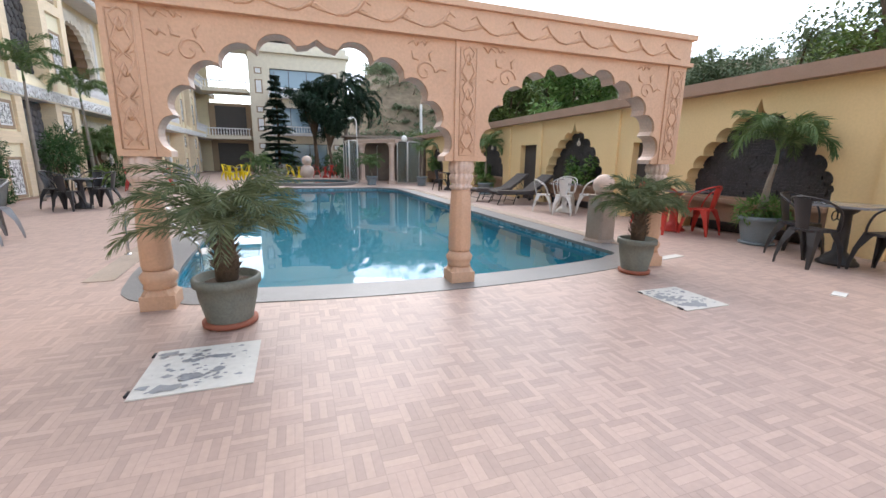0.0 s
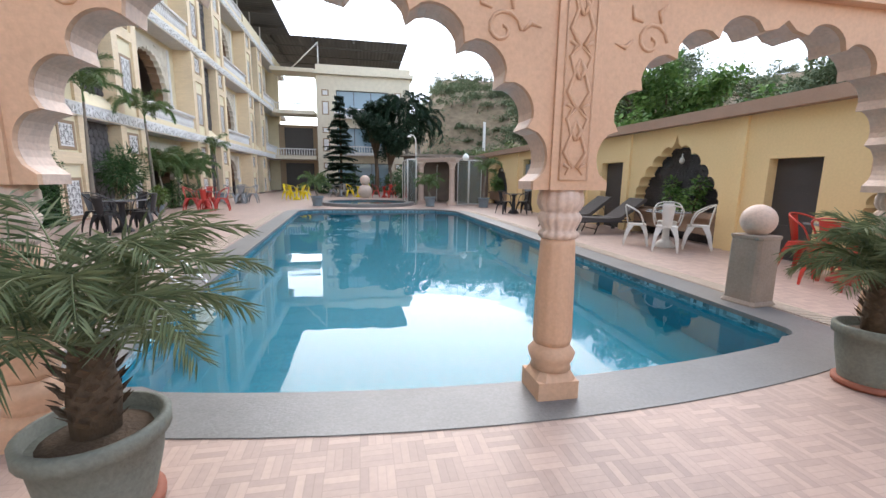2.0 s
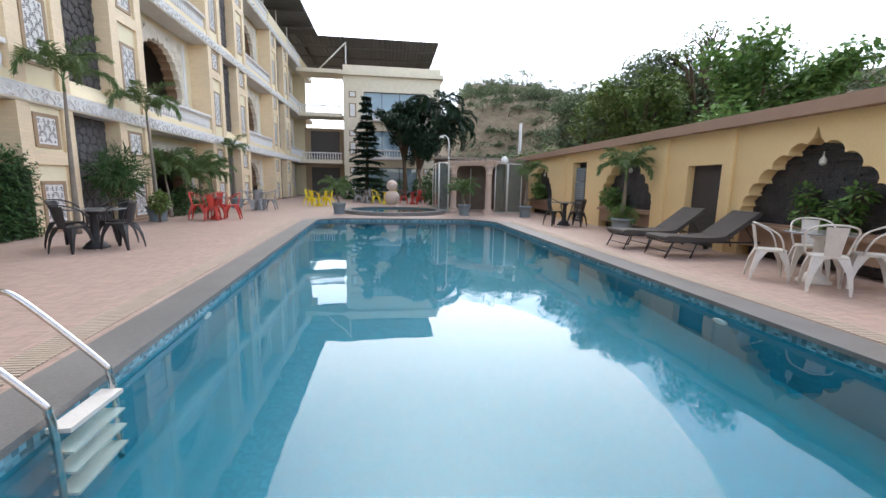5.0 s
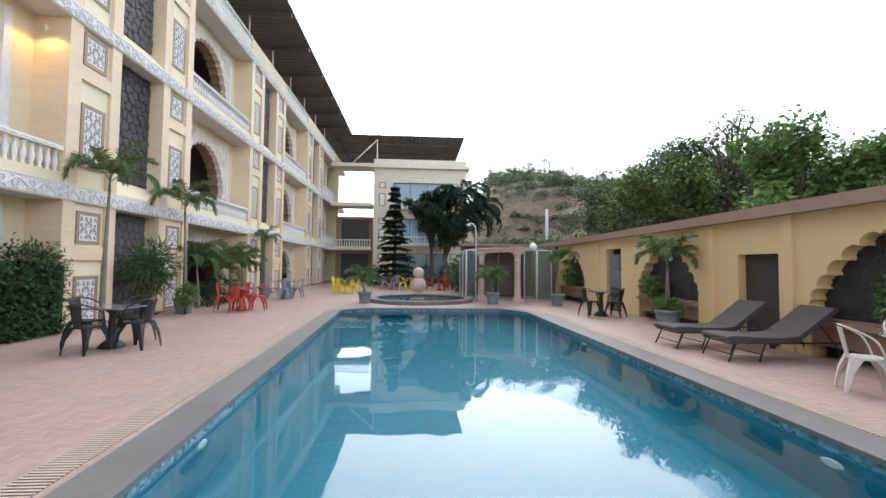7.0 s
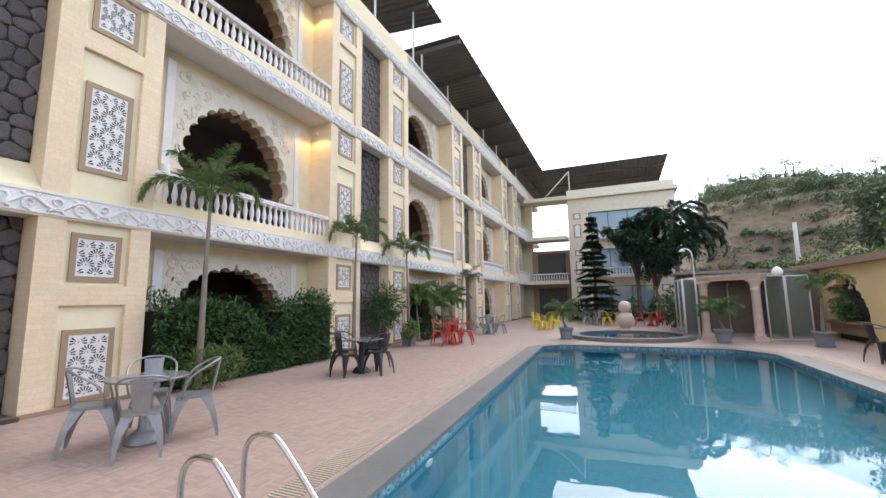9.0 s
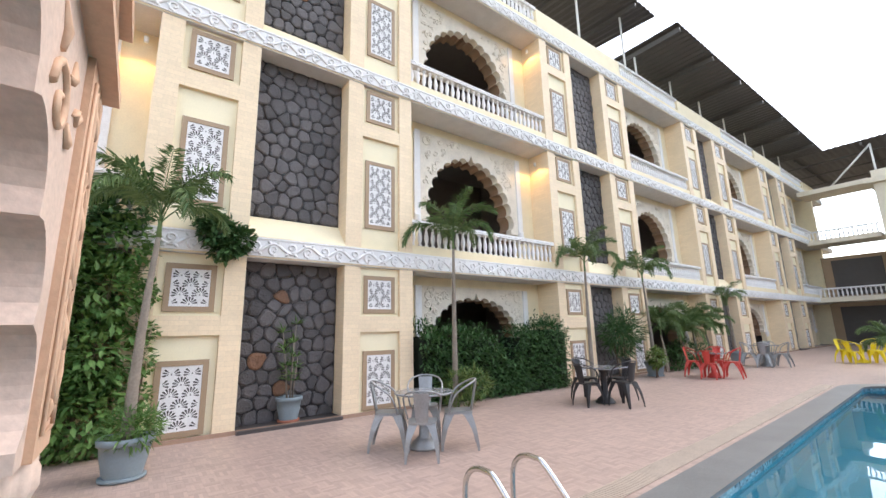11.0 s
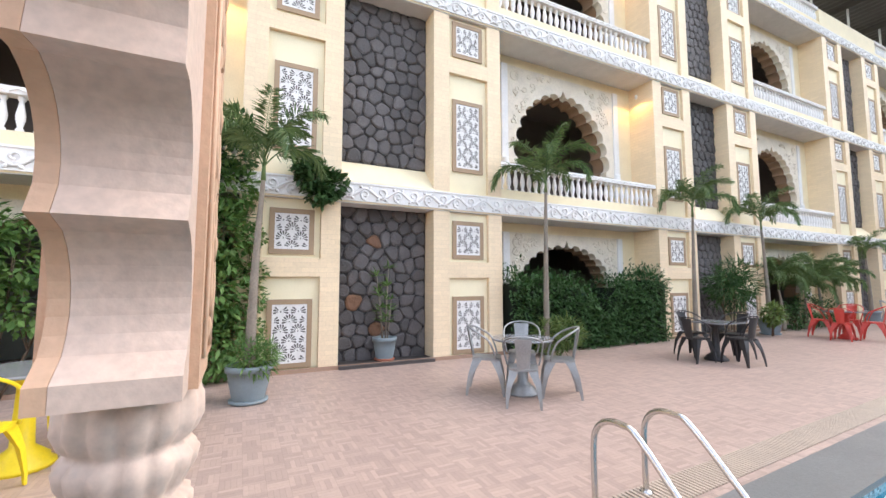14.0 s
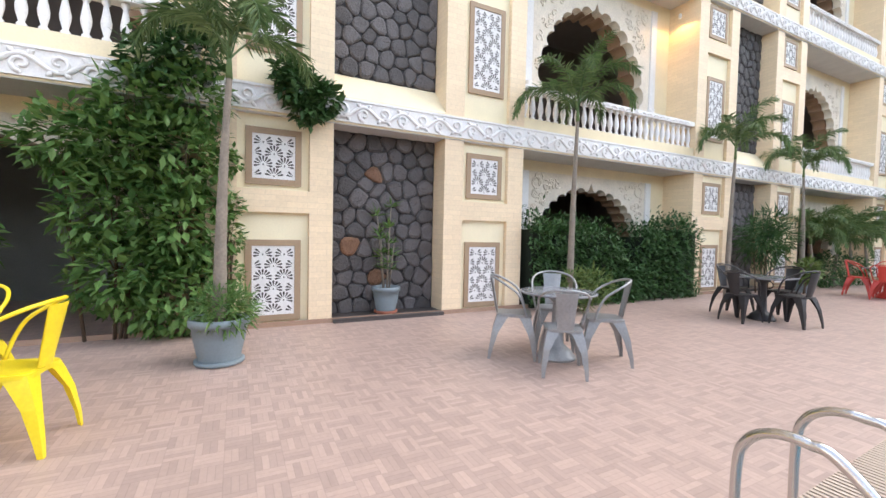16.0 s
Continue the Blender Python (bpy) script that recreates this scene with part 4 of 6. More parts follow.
# ---------------------------------------------------------------- hillside beyond the wall
def hill_height(x, y):
    """Height of the slope: a ridge that climbs away from the wall, its crest about 130 m off."""
    az = math.degrees(math.atan2(x, y))
    r = math.hypot(x, y)
    if az < 3 or az > 150:
        return -0.4
    env = min(1, (az - 3) / 8) * min(1, (150 - az) / 40)
    env = env * env * (3 - 2 * env)
    crest = 26 + 3.5 * math.exp(-((az - 15) / 8) ** 2)
    h = crest * env * max(0.0, min(1.0, (r - 30) / 96)) * max(0.0, min(1.0, max((x - 10) / 16, (y - 54) / 22)))
    return h + (noise.noise((x * 0.03, y * 0.03, 0)) * 2.5 + noise.noise((x * 0.12, y * 0.12, 3)) * 0.8) * min(1, r / 80) * env - 0.4


bm = B()
NA, NR = 120, 44
grid = [[None] * (NR + 1) for _ in range(NA + 1)]
for i in range(NA + 1):
    a = radians(1 + i * 150 / NA)
    for j in range(NR + 1):
        r = 22 + 220 * (j / NR) ** 1.4
        x, y = r * math.sin(a), r * math.cos(a)
        if j == 0:
            z = -0.5
        else:
            z = hill_height(x, y)
        grid[i][j] = bm.verts.new((x, y, z))
for i in range(NA):
    for j in range(NR):
        bm.faces.new((grid[i][j], grid[i + 1][j], grid[i + 1][j + 1], grid[i][j + 1])).smooth = True
solid("hillside", bm, HILL, "dry brown hillside dotted with scrub", "hill")


# ---------------------------------------------------------------- planting
def leaf(bm, p, d, up, l, w):
    """One folded pointed leaf."""
    d, up = Vector(d).normalized(), Vector(up)
    s = d.cross(up)
    if s.length < 1e-3:
        s = d.orthogonal()
    s.normalize()
    p = Vector(p)
    n = s.cross(d).normalized()
    a, t = bm.verts.new(p), bm.verts.new(p + d * l - n * l * 0.12)
    b, c = bm.verts.new(p + d * l * 0.45 + s * w / 2), bm.verts.new(p + d * l * 0.45 - s * w / 2)
    bm.faces.new((a, b, t))
    bm.faces.new((a, t, c))


def frond(bm, base, az, el, length, droop, n, ll, lw, r, stem=0.008, wide=1.0):
    """An arching feather leaf: a rib with two rows of narrow leaflets."""
    p, pts = Vector(base), []
    steps = 12
    e = el
    for i in range(steps + 1):
        pts.append(p.copy())
        d = Vector((math.cos(az) * math.cos(e), math.sin(az) * math.cos(e), math.sin(e)))
        p = p + d * (length / steps)
        e -= droop / steps * (0.5 + i / steps)
    tube(bm, pts, [stem * (1 - 0.8 * i / steps) for i in range(steps + 1)], 4, False)
    for i in range(n):
        t = 0.16 + 0.84 * i / n
        f = t * steps
        k = min(int(f), steps - 1)
        q = pts[k].lerp(pts[k + 1], f - k)
        d = (pts[k + 1] - pts[k]).normalized()
        side = d.cross(Vector((0, 0, 1)))
        if side.length < 0.05:
            side = Vector((math.sin(az), -math.cos(az), 0))
        side.normalize()
        size = ll * math.sin(math.pi * (0.12 + 0.8 * t)) ** 0.7
        for s in (-1, 1):
            v = side * s * wide + d * (0.55 + 0.5 * t) + Vector((0, 0, r.uniform(-0.7, 0.35)))
            leaf(bm, q, v, (0, 0, 1), size * r.uniform(0.85, 1.1), lw)


def plume(bm, base, az, el, length, droop, r):
    """A foxtail leaf: a bare stalk, then an arching rib with leaflets all round it that hang towards the tip."""
    p, pts, steps, e = Vector(base), [], 14, el
    for i in range(steps + 1):
        pts.append(p.copy())
        p = p + Vector((math.cos(az) * math.cos(e), math.sin(az) * math.cos(e), math.sin(e))) * (length / steps)
        e = max(e - droop / steps * (0.3 + 1.4 * i / steps), -1.35)
    tube(bm, pts, [0.013 * (1 - 0.8 * i / steps) for i in range(steps + 1)], 4, False)
    n = int(58 * length)
    for i in range(n):
        t = 0.2 + 0.8 * i / n
        k = min(int(t * steps), steps - 1)
        q = pts[k].lerp(pts[k + 1], t * steps - k)
        d = (pts[k + 1] - pts[k]).normalized()
        side = Vector((math.sin(az), -math.cos(az), 0))
        up = side.cross(d)
        size = 0.27 * math.sin(math.pi * (0.16 + 0.74 * t)) ** 0.6
        for s in (-1, 1):
            v = side * s * r.uniform(0.5, 1.0) + up * r.uniform(-0.7, 0.7) + d * 0.75 + Vector((0, 0, -0.35))
            leaf(bm, q, v, (0, 0, 1), size * r.uniform(0.8, 1.15), 0.024)


def pot_parts(root, rad, h, material, saucer=None):
    bm = B()
    lathe(bm, [(rad * 0.70, 0.02), (rad * 0.72, 0.06), (rad * 0.88, h * 0.55), (rad * 0.94, h * 0.83), (rad * 1.04, h * 0.84), (rad * 1.05, h * 0.98), (rad, h), (rad * 0.92, h), (rad * 0.9, h - 0.06)], n=28)
    body = part("pot", bm, material, root)
    bm = B()
    lathe(bm, [(rad * 0.89, h - 0.07), (rad * 0.6, h - 0.045), (0.02, h - 0.03)], n=20)
    part("soil", bm, SOIL, root)
    bm = B()
    lathe(bm, [(rad * 0.75, 0), (rad * 0.85, 0.012), (rad * 0.86, 0.045), (rad * 0.74, 0.05)], n=24)
    part("saucer", bm, saucer or material, root)


def date_palm_pot(x, y, seed, label, spread=0.75, ph=0.42, prad=0.25):
    r = random.Random(seed)
    root = thing("potted_palm", label, "potted plant", "potted date palms", at=pose(x, y, 0))
    pot_parts(root, prad, ph, POTOLD, TERRA)
    lift = ph - 0.46
    bm = B()
    pts = [(0, 0, 0.40 + lift), (0.01, 0, 0.58 + lift), (0.0, 0.01, 0.80 + lift)]
    tube(bm, pts, [0.085, 0.095, 0.06], 10)
    for k in range(60):
        a, z = k * 2.4, 0.46 + lift + k * 0.005
        leaf(bm, (0.08 * math.cos(a), 0.08 * math.sin(a), z), (math.cos(a), math.sin(a), 1.4), (0, 0, 1), 0.09, 0.05)
    part("trunk", bm, BARK, root, "shaggy brown trunk")
    bm = B()
    for k in range(27):
        az = k * 2.399 + r.uniform(-0.2, 0.2)
        el = 1.56 - 0.75 * (k / 27) + r.uniform(-0.12, 0.12)
        frond(bm, (0.03 * math.cos(az), 0.03 * math.sin(az), 0.80 + lift - 0.1 * k / 27), az, el, r.uniform(0.8, 1.05) * spread * 1.3, r.uniform(1.7, 2.7), 40, 0.2, 0.009, r, 0.006, 0.75)
    part("fronds", bm, LEAF_G, root, "arching feathery grey green fronds")
    return root


def foxtail_palm(x, y, h, seed, label, fl=1.3, nf=9, pot=None, base=0.0, lean=0.1):
    r = random.Random(seed)
    root = thing("palm_tree", label, "palm", "palms along the facade" if x < 0 else "palms along the wall", at=pose(x, y, base))
    z0 = 0.0
    if pot:
        pot_parts(root, pot, 0.5, POTGREY)
        z0 = 0.44
    bm = B()
    la = r.uniform(0, 6.28)
    pts = [(lean * math.cos(la) * t * t, lean * math.sin(la) * t * t, z0 + (h - z0) * t) for t in [i / 24 for i in range(25)]]
    tube(bm, pts, [(0.075 - 0.045 * i / 24) * (1.05 if i % 2 else 0.98) for i in range(25)], 10)
    part("trunk", bm, TRUNK, root, "slender ringed grey trunk")
    bm = B()
    top = Vector(pts[-1])
    tube(bm, [top, top + Vector((0, 0, 0.35))], [0.035, 0.018], 8)
    for k in range(nf):
        az = k * 2.399 + r.uniform(-0.2, 0.2)
        el = 1.45 - 0.75 * k / nf + r.uniform(-0.1, 0.1)
        plume(bm, top + Vector((0, 0, r.uniform(0.15, 0.33))), az, el, fl * r.uniform(1.0, 1.3), 1.7 + 1.7 * k / nf + r.uniform(-0.2, 0.3), r)
    part("fronds", bm, LEAF_P, root, "drooping feathery green fronds")
    return root


def leaf_cloud(bm, n, place, r, l=0.1, w=0.05, out=None):
    for _ in range(n):
        p, o = place(r)
        d = Vector((r.gauss(0, 1), r.gauss(0, 1), r.gauss(-0.2, 0.7))) + Vector(o) * 1.2
        leaf(bm, p, d, (r.uniform(-0.5, 0.5), r.uniform(-0.5, 0.5), 1), l * r.uniform(0.6, 1.3), w * r.uniform(0.7, 1.2))


def bush(name, label, cat, x, y, z, blobs, n, material, seed, l=0.12, w=0.06, stems=True, group=""):
    """A shrub of leaf clumps round several centres (dx, dy, dz, radius)."""
    r = random.Random(seed)
    root = thing(name, label, cat, group, at=pose(x, y, z))
    if stems:
        bm = B()
        for bx, by, bz, br in blobs:
            tube(bm, [(bx * 0.2, by * 0.6, 0), (bx * 0.6, by * 0.9, bz * 0.5), (bx, by, bz)], [0.022, 0.016, 0.006], 5)
            for _ in range(4):
                tube(bm, [(bx * 0.6, by * 0.9, bz * 0.5), (bx + r.gauss(0, br * 0.4), by + r.gauss(0, br * 0.4), bz + r.uniform(-0.3, 0.6) * br)], [0.01, 0.003], 4)
        tagged(part("woody_growth", bm, BARK, root), "", "", "", "stuff")
    bm = B()
    tot = sum(b[3] ** 2 for b in blobs)
    for bx, by, bz, br in blobs:
        def place(q):
            v = Vector((q.gauss(0, 1), q.gauss(0, 1), q.gauss(0, 1))).normalized()
            rad = br * (0.45 + 0.6 * q.random() ** 0.6)
            return Vector((bx, by, bz)) + v * rad, v
        leaf_cloud(bm, int(n * br ** 2 / tot), place, r, l, w)
    part("leaves", bm, material, root)
    return root


# ---------------------------------------------------------------- furniture
def chair_proto(material, label, group):
    """Pressed metal arm chair; it faces +x, its back at -x."""
    root = thing("metal_chair", label, "chair", group)
    bm = B()
    seat = rounded([(-0.18, -0.17), (0.18, -0.19), (0.18, 0.19), (-0.18, 0.17)], 0.06, 4)
    prism(bm, seat, lambda u, v, d: (u, v, d), 0.43, 0.455)
    prism(bm, offset(seat, -0.02), lambda u, v, d: (u, v, d), 0.455, 0.46)
    part("seat", bm, material, root)
    bm = B()
    rows = []
    for t in range(6):
        z = 0.46 + 0.36 * t / 5
        hw = 0.075 + 0.03 * t / 5
        rows.append([bm.verts.new((-0.17 - 0.07 * t / 5 - 0.02 * (1 - (s / 2) ** 2) + dx, hw * s / 2, z)) for dx in (0, 0.006) for s in (-2, -1, 0, 1, 2)])
    for a, b in zip(rows, rows[1:]):
        for o in (0, 5):
            for i in range(4):
                bm.faces.new((a[o + i], a[o + i + 1], b[o + i + 1], b[o + i])).smooth = True
    part("backrest", bm, material, root)
    bm = B()
    pts = [(0.12, -0.20, 0.45), (0.10, -0.225, 0.55), (0.04, -0.245, 0.68), (-0.06, -0.24, 0.755), (-0.16, -0.19, 0.81), (-0.225, -0.10, 0.838), (-0.245, 0, 0.845)]
    pts = pts + [(a, -b, c) for a, b, c in pts[-2::-1]]
    tube(bm, curve(pts, 3), 0.0125, 7)
    part("arm_rail", bm, material, root, "bent tube arm and back rail")
    for sx in (-1, 1):
        for sy in (-1, 1):
            bm = B()
            t0 = Vector((sx * 0.165, sy * 0.165, 0.445))
            t1 = Vector((sx * 0.235 if sx > 0 else -0.255, sy * 0.215, 0.0))
            prof = []
            for k, (w, f) in enumerate(((0.12, 0), (0.1, 0.12), (0.065, 0.4), (0.04, 0.8), (0.028, 1.0))):
                c = t0.lerp(t1, f) + Vector((sx, sy, 0)) * 0.02 * math.sin(math.pi * f)
                prof.append([bm.verts.new(c + Vector(v)) for v in ((0, -sy * w, 0), (0, 0, 0), (-sx * w, 0, 0), (-sx * w * 0.75, -sy * 0.006, 0), (-sx * 0.006, -sy * 0.006, 0), (-sx * 0.006, -sy * w * 0.75, 0))])
            for a, b in zip(prof, prof[1:]):
                for i in range(6):
                    bm.faces.new((a[i], a[(i + 1) % 6], b[(i + 1) % 6], b[i]))
            bm.faces.new(prof[-1])
            part("leg", bm, material, root)
    return root


def table_proto(kind, material, top, label):
    root = thing("pedestal_table", label, "table", "pool side tables")
    bm = B()
    if kind == "round":
        lathe(bm, [(0.40, 0.0), (0.42, 0.006), (0.42, 0.022), (0.41, 0.028)], (0, 0, 0.72), 36)
    else:
        prism(bm, rounded([(-0.38, -0.38), (0.38, -0.38), (0.38, 0.38), (-0.38, 0.38)], 0.05), lambda u, v, d: (u, v, d), 0.72, 0.748)
    part("tabletop", bm, top, root)
    bm = B()
    lathe(bm, [(0.21, 0), (0.21, 0.03), (0.17, 0.06), (0.17, 0.08), (0.11, 0.13), (0.075, 0.16), (0.065, 0.4), (0.055, 0.62), (0.10, 0.66), (0.14, 0.715)], n=20)
    part("pedestal", bm, material, root)
    if kind != "round":
        bm = B()
        for s in (-1, 1):
            tube(bm, [(s * 0.055 + 0.06 * math.cos(a), 0.09, 0.6 + 0.06 * math.sin(a)) for a in [k * 0.5236 for k in range(13)]], 0.008, 5)
        part("hand_wheel", bm, material, root)
    return root


USED = set()


def place(proto, x, y, rz, z=0.0):
    m = pose(x, y, z, 0, 0, rz) @ Matrix.Scale(1.07, 4)
    if proto.name in USED:
        return copy_thing(proto, m)
    USED.add(proto.name)
    proto.matrix_basis = m
    return proto


def dining_set(x, y, chair, table, angles, d=0.5, trot=0):
    place(table, x, y, trot)
    for a in angles:
        ra = radians(a)
        dd = d if not isinstance(a, tuple) else a[1]
        place(chair, x + dd * math.cos(ra), y + dd * math.sin(ra), a + 180)


C_GREY = chair_proto(M_GREY, "weathered grey metal arm chair tucked at a round table", "grey metal chairs")
C_BLACK = chair_proto(M_BLACK, "black painted metal arm chair tucked at a square table", "black metal chairs")
C_RED = chair_proto(M_RED, "bright red painted metal arm chair at a table", "red metal chairs")
C_YEL = chair_proto(M_YEL, "bright yellow painted metal arm chair at a table", "yellow metal chairs")
C_WHITE = chair_proto(M_WHITE, "off white painted metal arm chair beside the pool", "white metal chairs")
T_GREY = table_proto("round", M_GREY, TOPGREY, "round grey topped table on a turned metal pedestal")
T_BLACK = table_proto("square", M_BLACK, TOPGREY, "square dark topped table on a black iron pedestal")
T_RED = table_proto("square", M_RED, TOPGREY, "square table on a red metal pedestal")
T_YEL = table_proto("round", M_YEL, TOPGREY, "round grey topped table on a yellow pedestal")
T_WHITE = table_proto("round", M_WHITE, TOPGREY, "round grey topped table on a white pedestal")
dining_set(-5.0, 8.1, C_GREY, T_GREY, (-36, 54, 144, 234), 0.52)
dining_set(-5.35, 13.35, C_BLACK, T_BLACK, (-97, -8, 82, 172), 0.55)
dining_set(-5.65, 20.1, C_RED, T_RED, (-80, 10, 100, 190), 0.55)
dining_set(-5.75, 25.5, C_GREY, T_GREY, (-80, 0, 100, 190), 0.55)
dining_set(-3.5, 29.3, C_YEL, T_YEL, (-110, -20, 70, 160), 0.6)
dining_set(-4.97, 2.68, C_YEL, T_YEL, (82, 172, 262, -8), 0.66)
dining_set(7.2, 9.7, C_WHITE, T_WHITE, (146, 231, 50, 320), 0.6)
dining_set(7.55, 6.35, C_RED, T_RED, (-80, 195, 100), 0.55)
dining_set(7.35, 3.35, C_BLACK, T_BLACK, (172, 262, 92), 0.55)
dining_set(7.0, 18.7, C_BLACK, T_BLACK, (200, -50), 0.5)
dining_set(-1.0, 34.0, C_GREY, T_GREY, (200, -70), 0.6)
dining_set(0.3, 33.2, C_YEL, T_YEL, (190, -10), 0.6)
dining_set(2.2, 33.0, C_RED, T_RED, (180, -60, 0), 0.6)
dining_set(3.6, 33.4, C_BLACK, T_BLACK, (190, -30), 0.6)


def lounger(x, y, rz):
    """Reclined sun lounger; its foot end at the origin, its head along +x."""
    root = thing("sun_lounger", "dark charcoal padded sun lounger with raised backrest", "lounger", "sun loungers", at=pose(x, y, 0, 0, 0, rz) @ Matrix.Scale(1.08, 4))
    bm = B()
    for s in (-0.32, 0.32):
        tube(bm, [(0.0, s, 0.31), (1.95, s, 0.31)], 0.017, 7)
    for px in (0.0, 0.65, 1.3, 1.95):
        tube(bm, [(px, -0.32, 0.31), (px, 0.32, 0.31)], 0.014, 6)
    part("frame", bm, M_BLACK, root)
    for px, sp in ((0.12, -0.14), (0.62, -0.12), (1.8, 0.12)):
        for s in (-0.32, 0.32):
            bm = B()
            tube(bm, [(px, s, 0.31), (px + sp, s * 1.03, 0.0)], 0.015, 6)
            part("leg", bm, M_BLACK, root)
    bm = B()
    tube(bm, [(0.05, -0.34, 0.12), (0.05, 0.34, 0.12)], 0.01, 5)
    tube(bm, [(0.55, -0.33, 0.12), (0.55, 0.33, 0.12)], 0.01, 5)
    part("stretcher", bm, M_BLACK, root)
    bm = B()
    pts = [(-0.02, 0.335), (0.02, 0.325), (0.5, 0.31), (1.2, 0.325), (1.23, 0.34), (1.23, 0.40), (1.19, 0.42), (0.85, 0.395), (0.5, 0.405), (0.2, 0.425), (0.03, 0.425), (-0.04, 0.405), (-0.05, 0.36)]
    prism(bm, pts, lambda u, v, d: (u, d, v), -0.33, 0.33)
    part("seat_cushion", bm, FABRIC, root)
    bm = B()
    m = pose(1.2, 0, 0.34, 0, -36, 0)
    prism(bm, [(0.0, 0.0), (0.83, 0.0), (0.86, 0.03), (0.85, 0.07), (0.82, 0.085), (0.4, 0.08), (0.02, 0.085)], lambda u, v, d: m @ Vector((u, d, v)), -0.33, 0.33)
    part("backrest", bm, FABRIC, root)
    bm = B()
    tube(bm, [m @ Vector((0.5, -0.25, 0)), (1.85, -0.25, 0.31)], 0.01, 5)
    tube(bm, [m @ Vector((0.5, 0.25, 0)), (1.85, 0.25, 0.31)], 0.01, 5)
    part("prop", bm, M_BLACK, root)
    for s in (-0.37, 0.37):
        bm = B()
        lathe(bm, [(0.03, -0.02), (0.055, -0.015), (0.055, 0.015), (0.03, 0.02)], n=14)
        part("wheel", bm, M_BLACK, root, "", pose(1.93, s, 0.055, 90, 0, 0))
    return root


lounger(6.22, 12.2, -2)
lounger(5.98, 13.35, 1)

# ---------------------------------------------------------------- pool side fittings
lad = thing("pool_ladder", "stainless steel pool ladder with hooped handrails", "ladder")
for y in (6.67, 7.2):
    bm = B()
    tube(bm, curve([(-2.27, y, 0.0), (-2.27, y, 0.42), (-2.24, y, 0.56), (-2.15, y, 0.64), (-2.02, y, 0.655), (-1.88, y, 0.6), (-1.45, y, 0.16), (-1.39, y, 0.05), (-1.37, y, -0.2), (-1.37, y, -1.1)]), 0.022, 10)
    part("handrail", bm, STEEL, lad)
    bm = B()
    lathe(bm, [(0.05, 0), (0.05, 0.01), (0.028, 0.025)], (-2.27, y, 0.001), 16)
    part("floor_flange", bm, STEEL, lad)
for z in (-0.08, -0.34, -0.6, -0.86):
    bm = B()
    box(bm, -1.44, -1.30, 6.69, 7.18, z, z + 0.03)
    part("step", bm, M_WHITE, lad)

for x, y, w, h, rz, lab in ((-0.62, 2.70, 0.67, 0.65, 0, "worn white painted metal hatch with grey patches"), (3.76, 2.83, 0.56, 0.63, 0, "worn white painted metal hatch near the column")):
    root = thing("floor_hatch", lab, "hatch", "floor hatches", at=pose(x, y, 0, 0, 0, rz))
    bm = B()
    box(bm, -w / 2, w / 2, -h / 2, h / 2, 0.001, 0.009)
    part("plate", bm, PLATE, root)
    r = random.Random(int(x * 100))
    bm = B()
    for _ in range(80):
        cx, cy, rad = r.uniform(-w, w) * 0.42, r.uniform(-h, h) * 0.42, r.uniform(0.004, 0.03) * (2.2 if r.random() < 0.16 else 1)
        if cx < 0:
            rad *= 1.5
        k = r.randint(9, 13)
        pts = [(cx + rad * r.uniform(0.4, 1.2) * math.cos(6.283 * i / k), cy + 0.7 * rad * r.uniform(0.4, 1.2) * math.sin(6.283 * i / k)) for i in range(k)]
        pts = [(max(-w / 2 + 0.01, min(w / 2 - 0.01, a)), max(-h / 2 + 0.01, min(h / 2 - 0.01, b))) for a, b in pts]
        bm.faces.new([bm.verts.new((a, b, 0.0095 + 0.00006 * (_ + 1))) for a, b in pts])
    tagged(part("bare_patches", bm, PATCH, root, "bare grey patches in the paint"), "", "", "", "stuff")
    for s in (-1, 1):
        bm = B()
        tube(bm, [(-w / 2 - 0.01, s * h * 0.4 - 0.03, 0.012), (-w / 2 - 0.01, s * h * 0.4 + 0.03, 0.012)], 0.009, 6)
        part("hinge", bm, M_BLACK, root)
fl = thing("floor_light", "small square white floor light set in the deck", "light", at=pose(5.58, 2.4, 0, 0, 0, 20))
bm = B()
box(bm, -0.1, 0.1, -0.06, 0.06, 0.001, 0.01)
part("cover", bm, LAMPGLASS, fl)
fl = thing("floor_light", "small white plate in the deck by the column", "light", at=pose(5.3, 4.35, 0, 0, 0, 10))
bm = B()
box(bm, -0.25, 0.25, -0.07, 0.07, 0.001, 0.01)
part("cover", bm, PLATE, fl)

bp = thing("ball_post", "square sandstone post with a stone ball on top", "post", at=pose(5.12, 5.72, 0, 0, 0, 8))
bm = B()
lathe(bm, [(0.21, 0), (0.21, 0.02), (0.185, 0.06), (0.18, 0.78), (0.19, 0.80), (0.19, 0.83), (0.1, 0.84)], (0, 0, 0), 32, False, True)
part("post", bm, mat("grey_sandstone", (0.34, 0.27, 0.22), 0.7, 0, 0.2, 3, 40, 0.3), bp)
bm = B()
bmesh.ops.create_uvsphere(bm, u_segments=28, v_segments=16, radius=0.185)
for f in bm.faces:
    f.smooth = True
part("ball", bm, SANDBACK, bp, "pale stone ball", pose(0, 0, 1.0))
bp = thing("ball_fountain", "stone ball fountain of two stacked spheres", "fountain", at=pose(0.75, 27.2, 0))
bm = B()
lathe(bm, [(0.5, 0), (0.5, 0.15), (0.3, 0.2), (0.3, 0.25)], n=24)
part("base", bm, SANDBACK, bp)
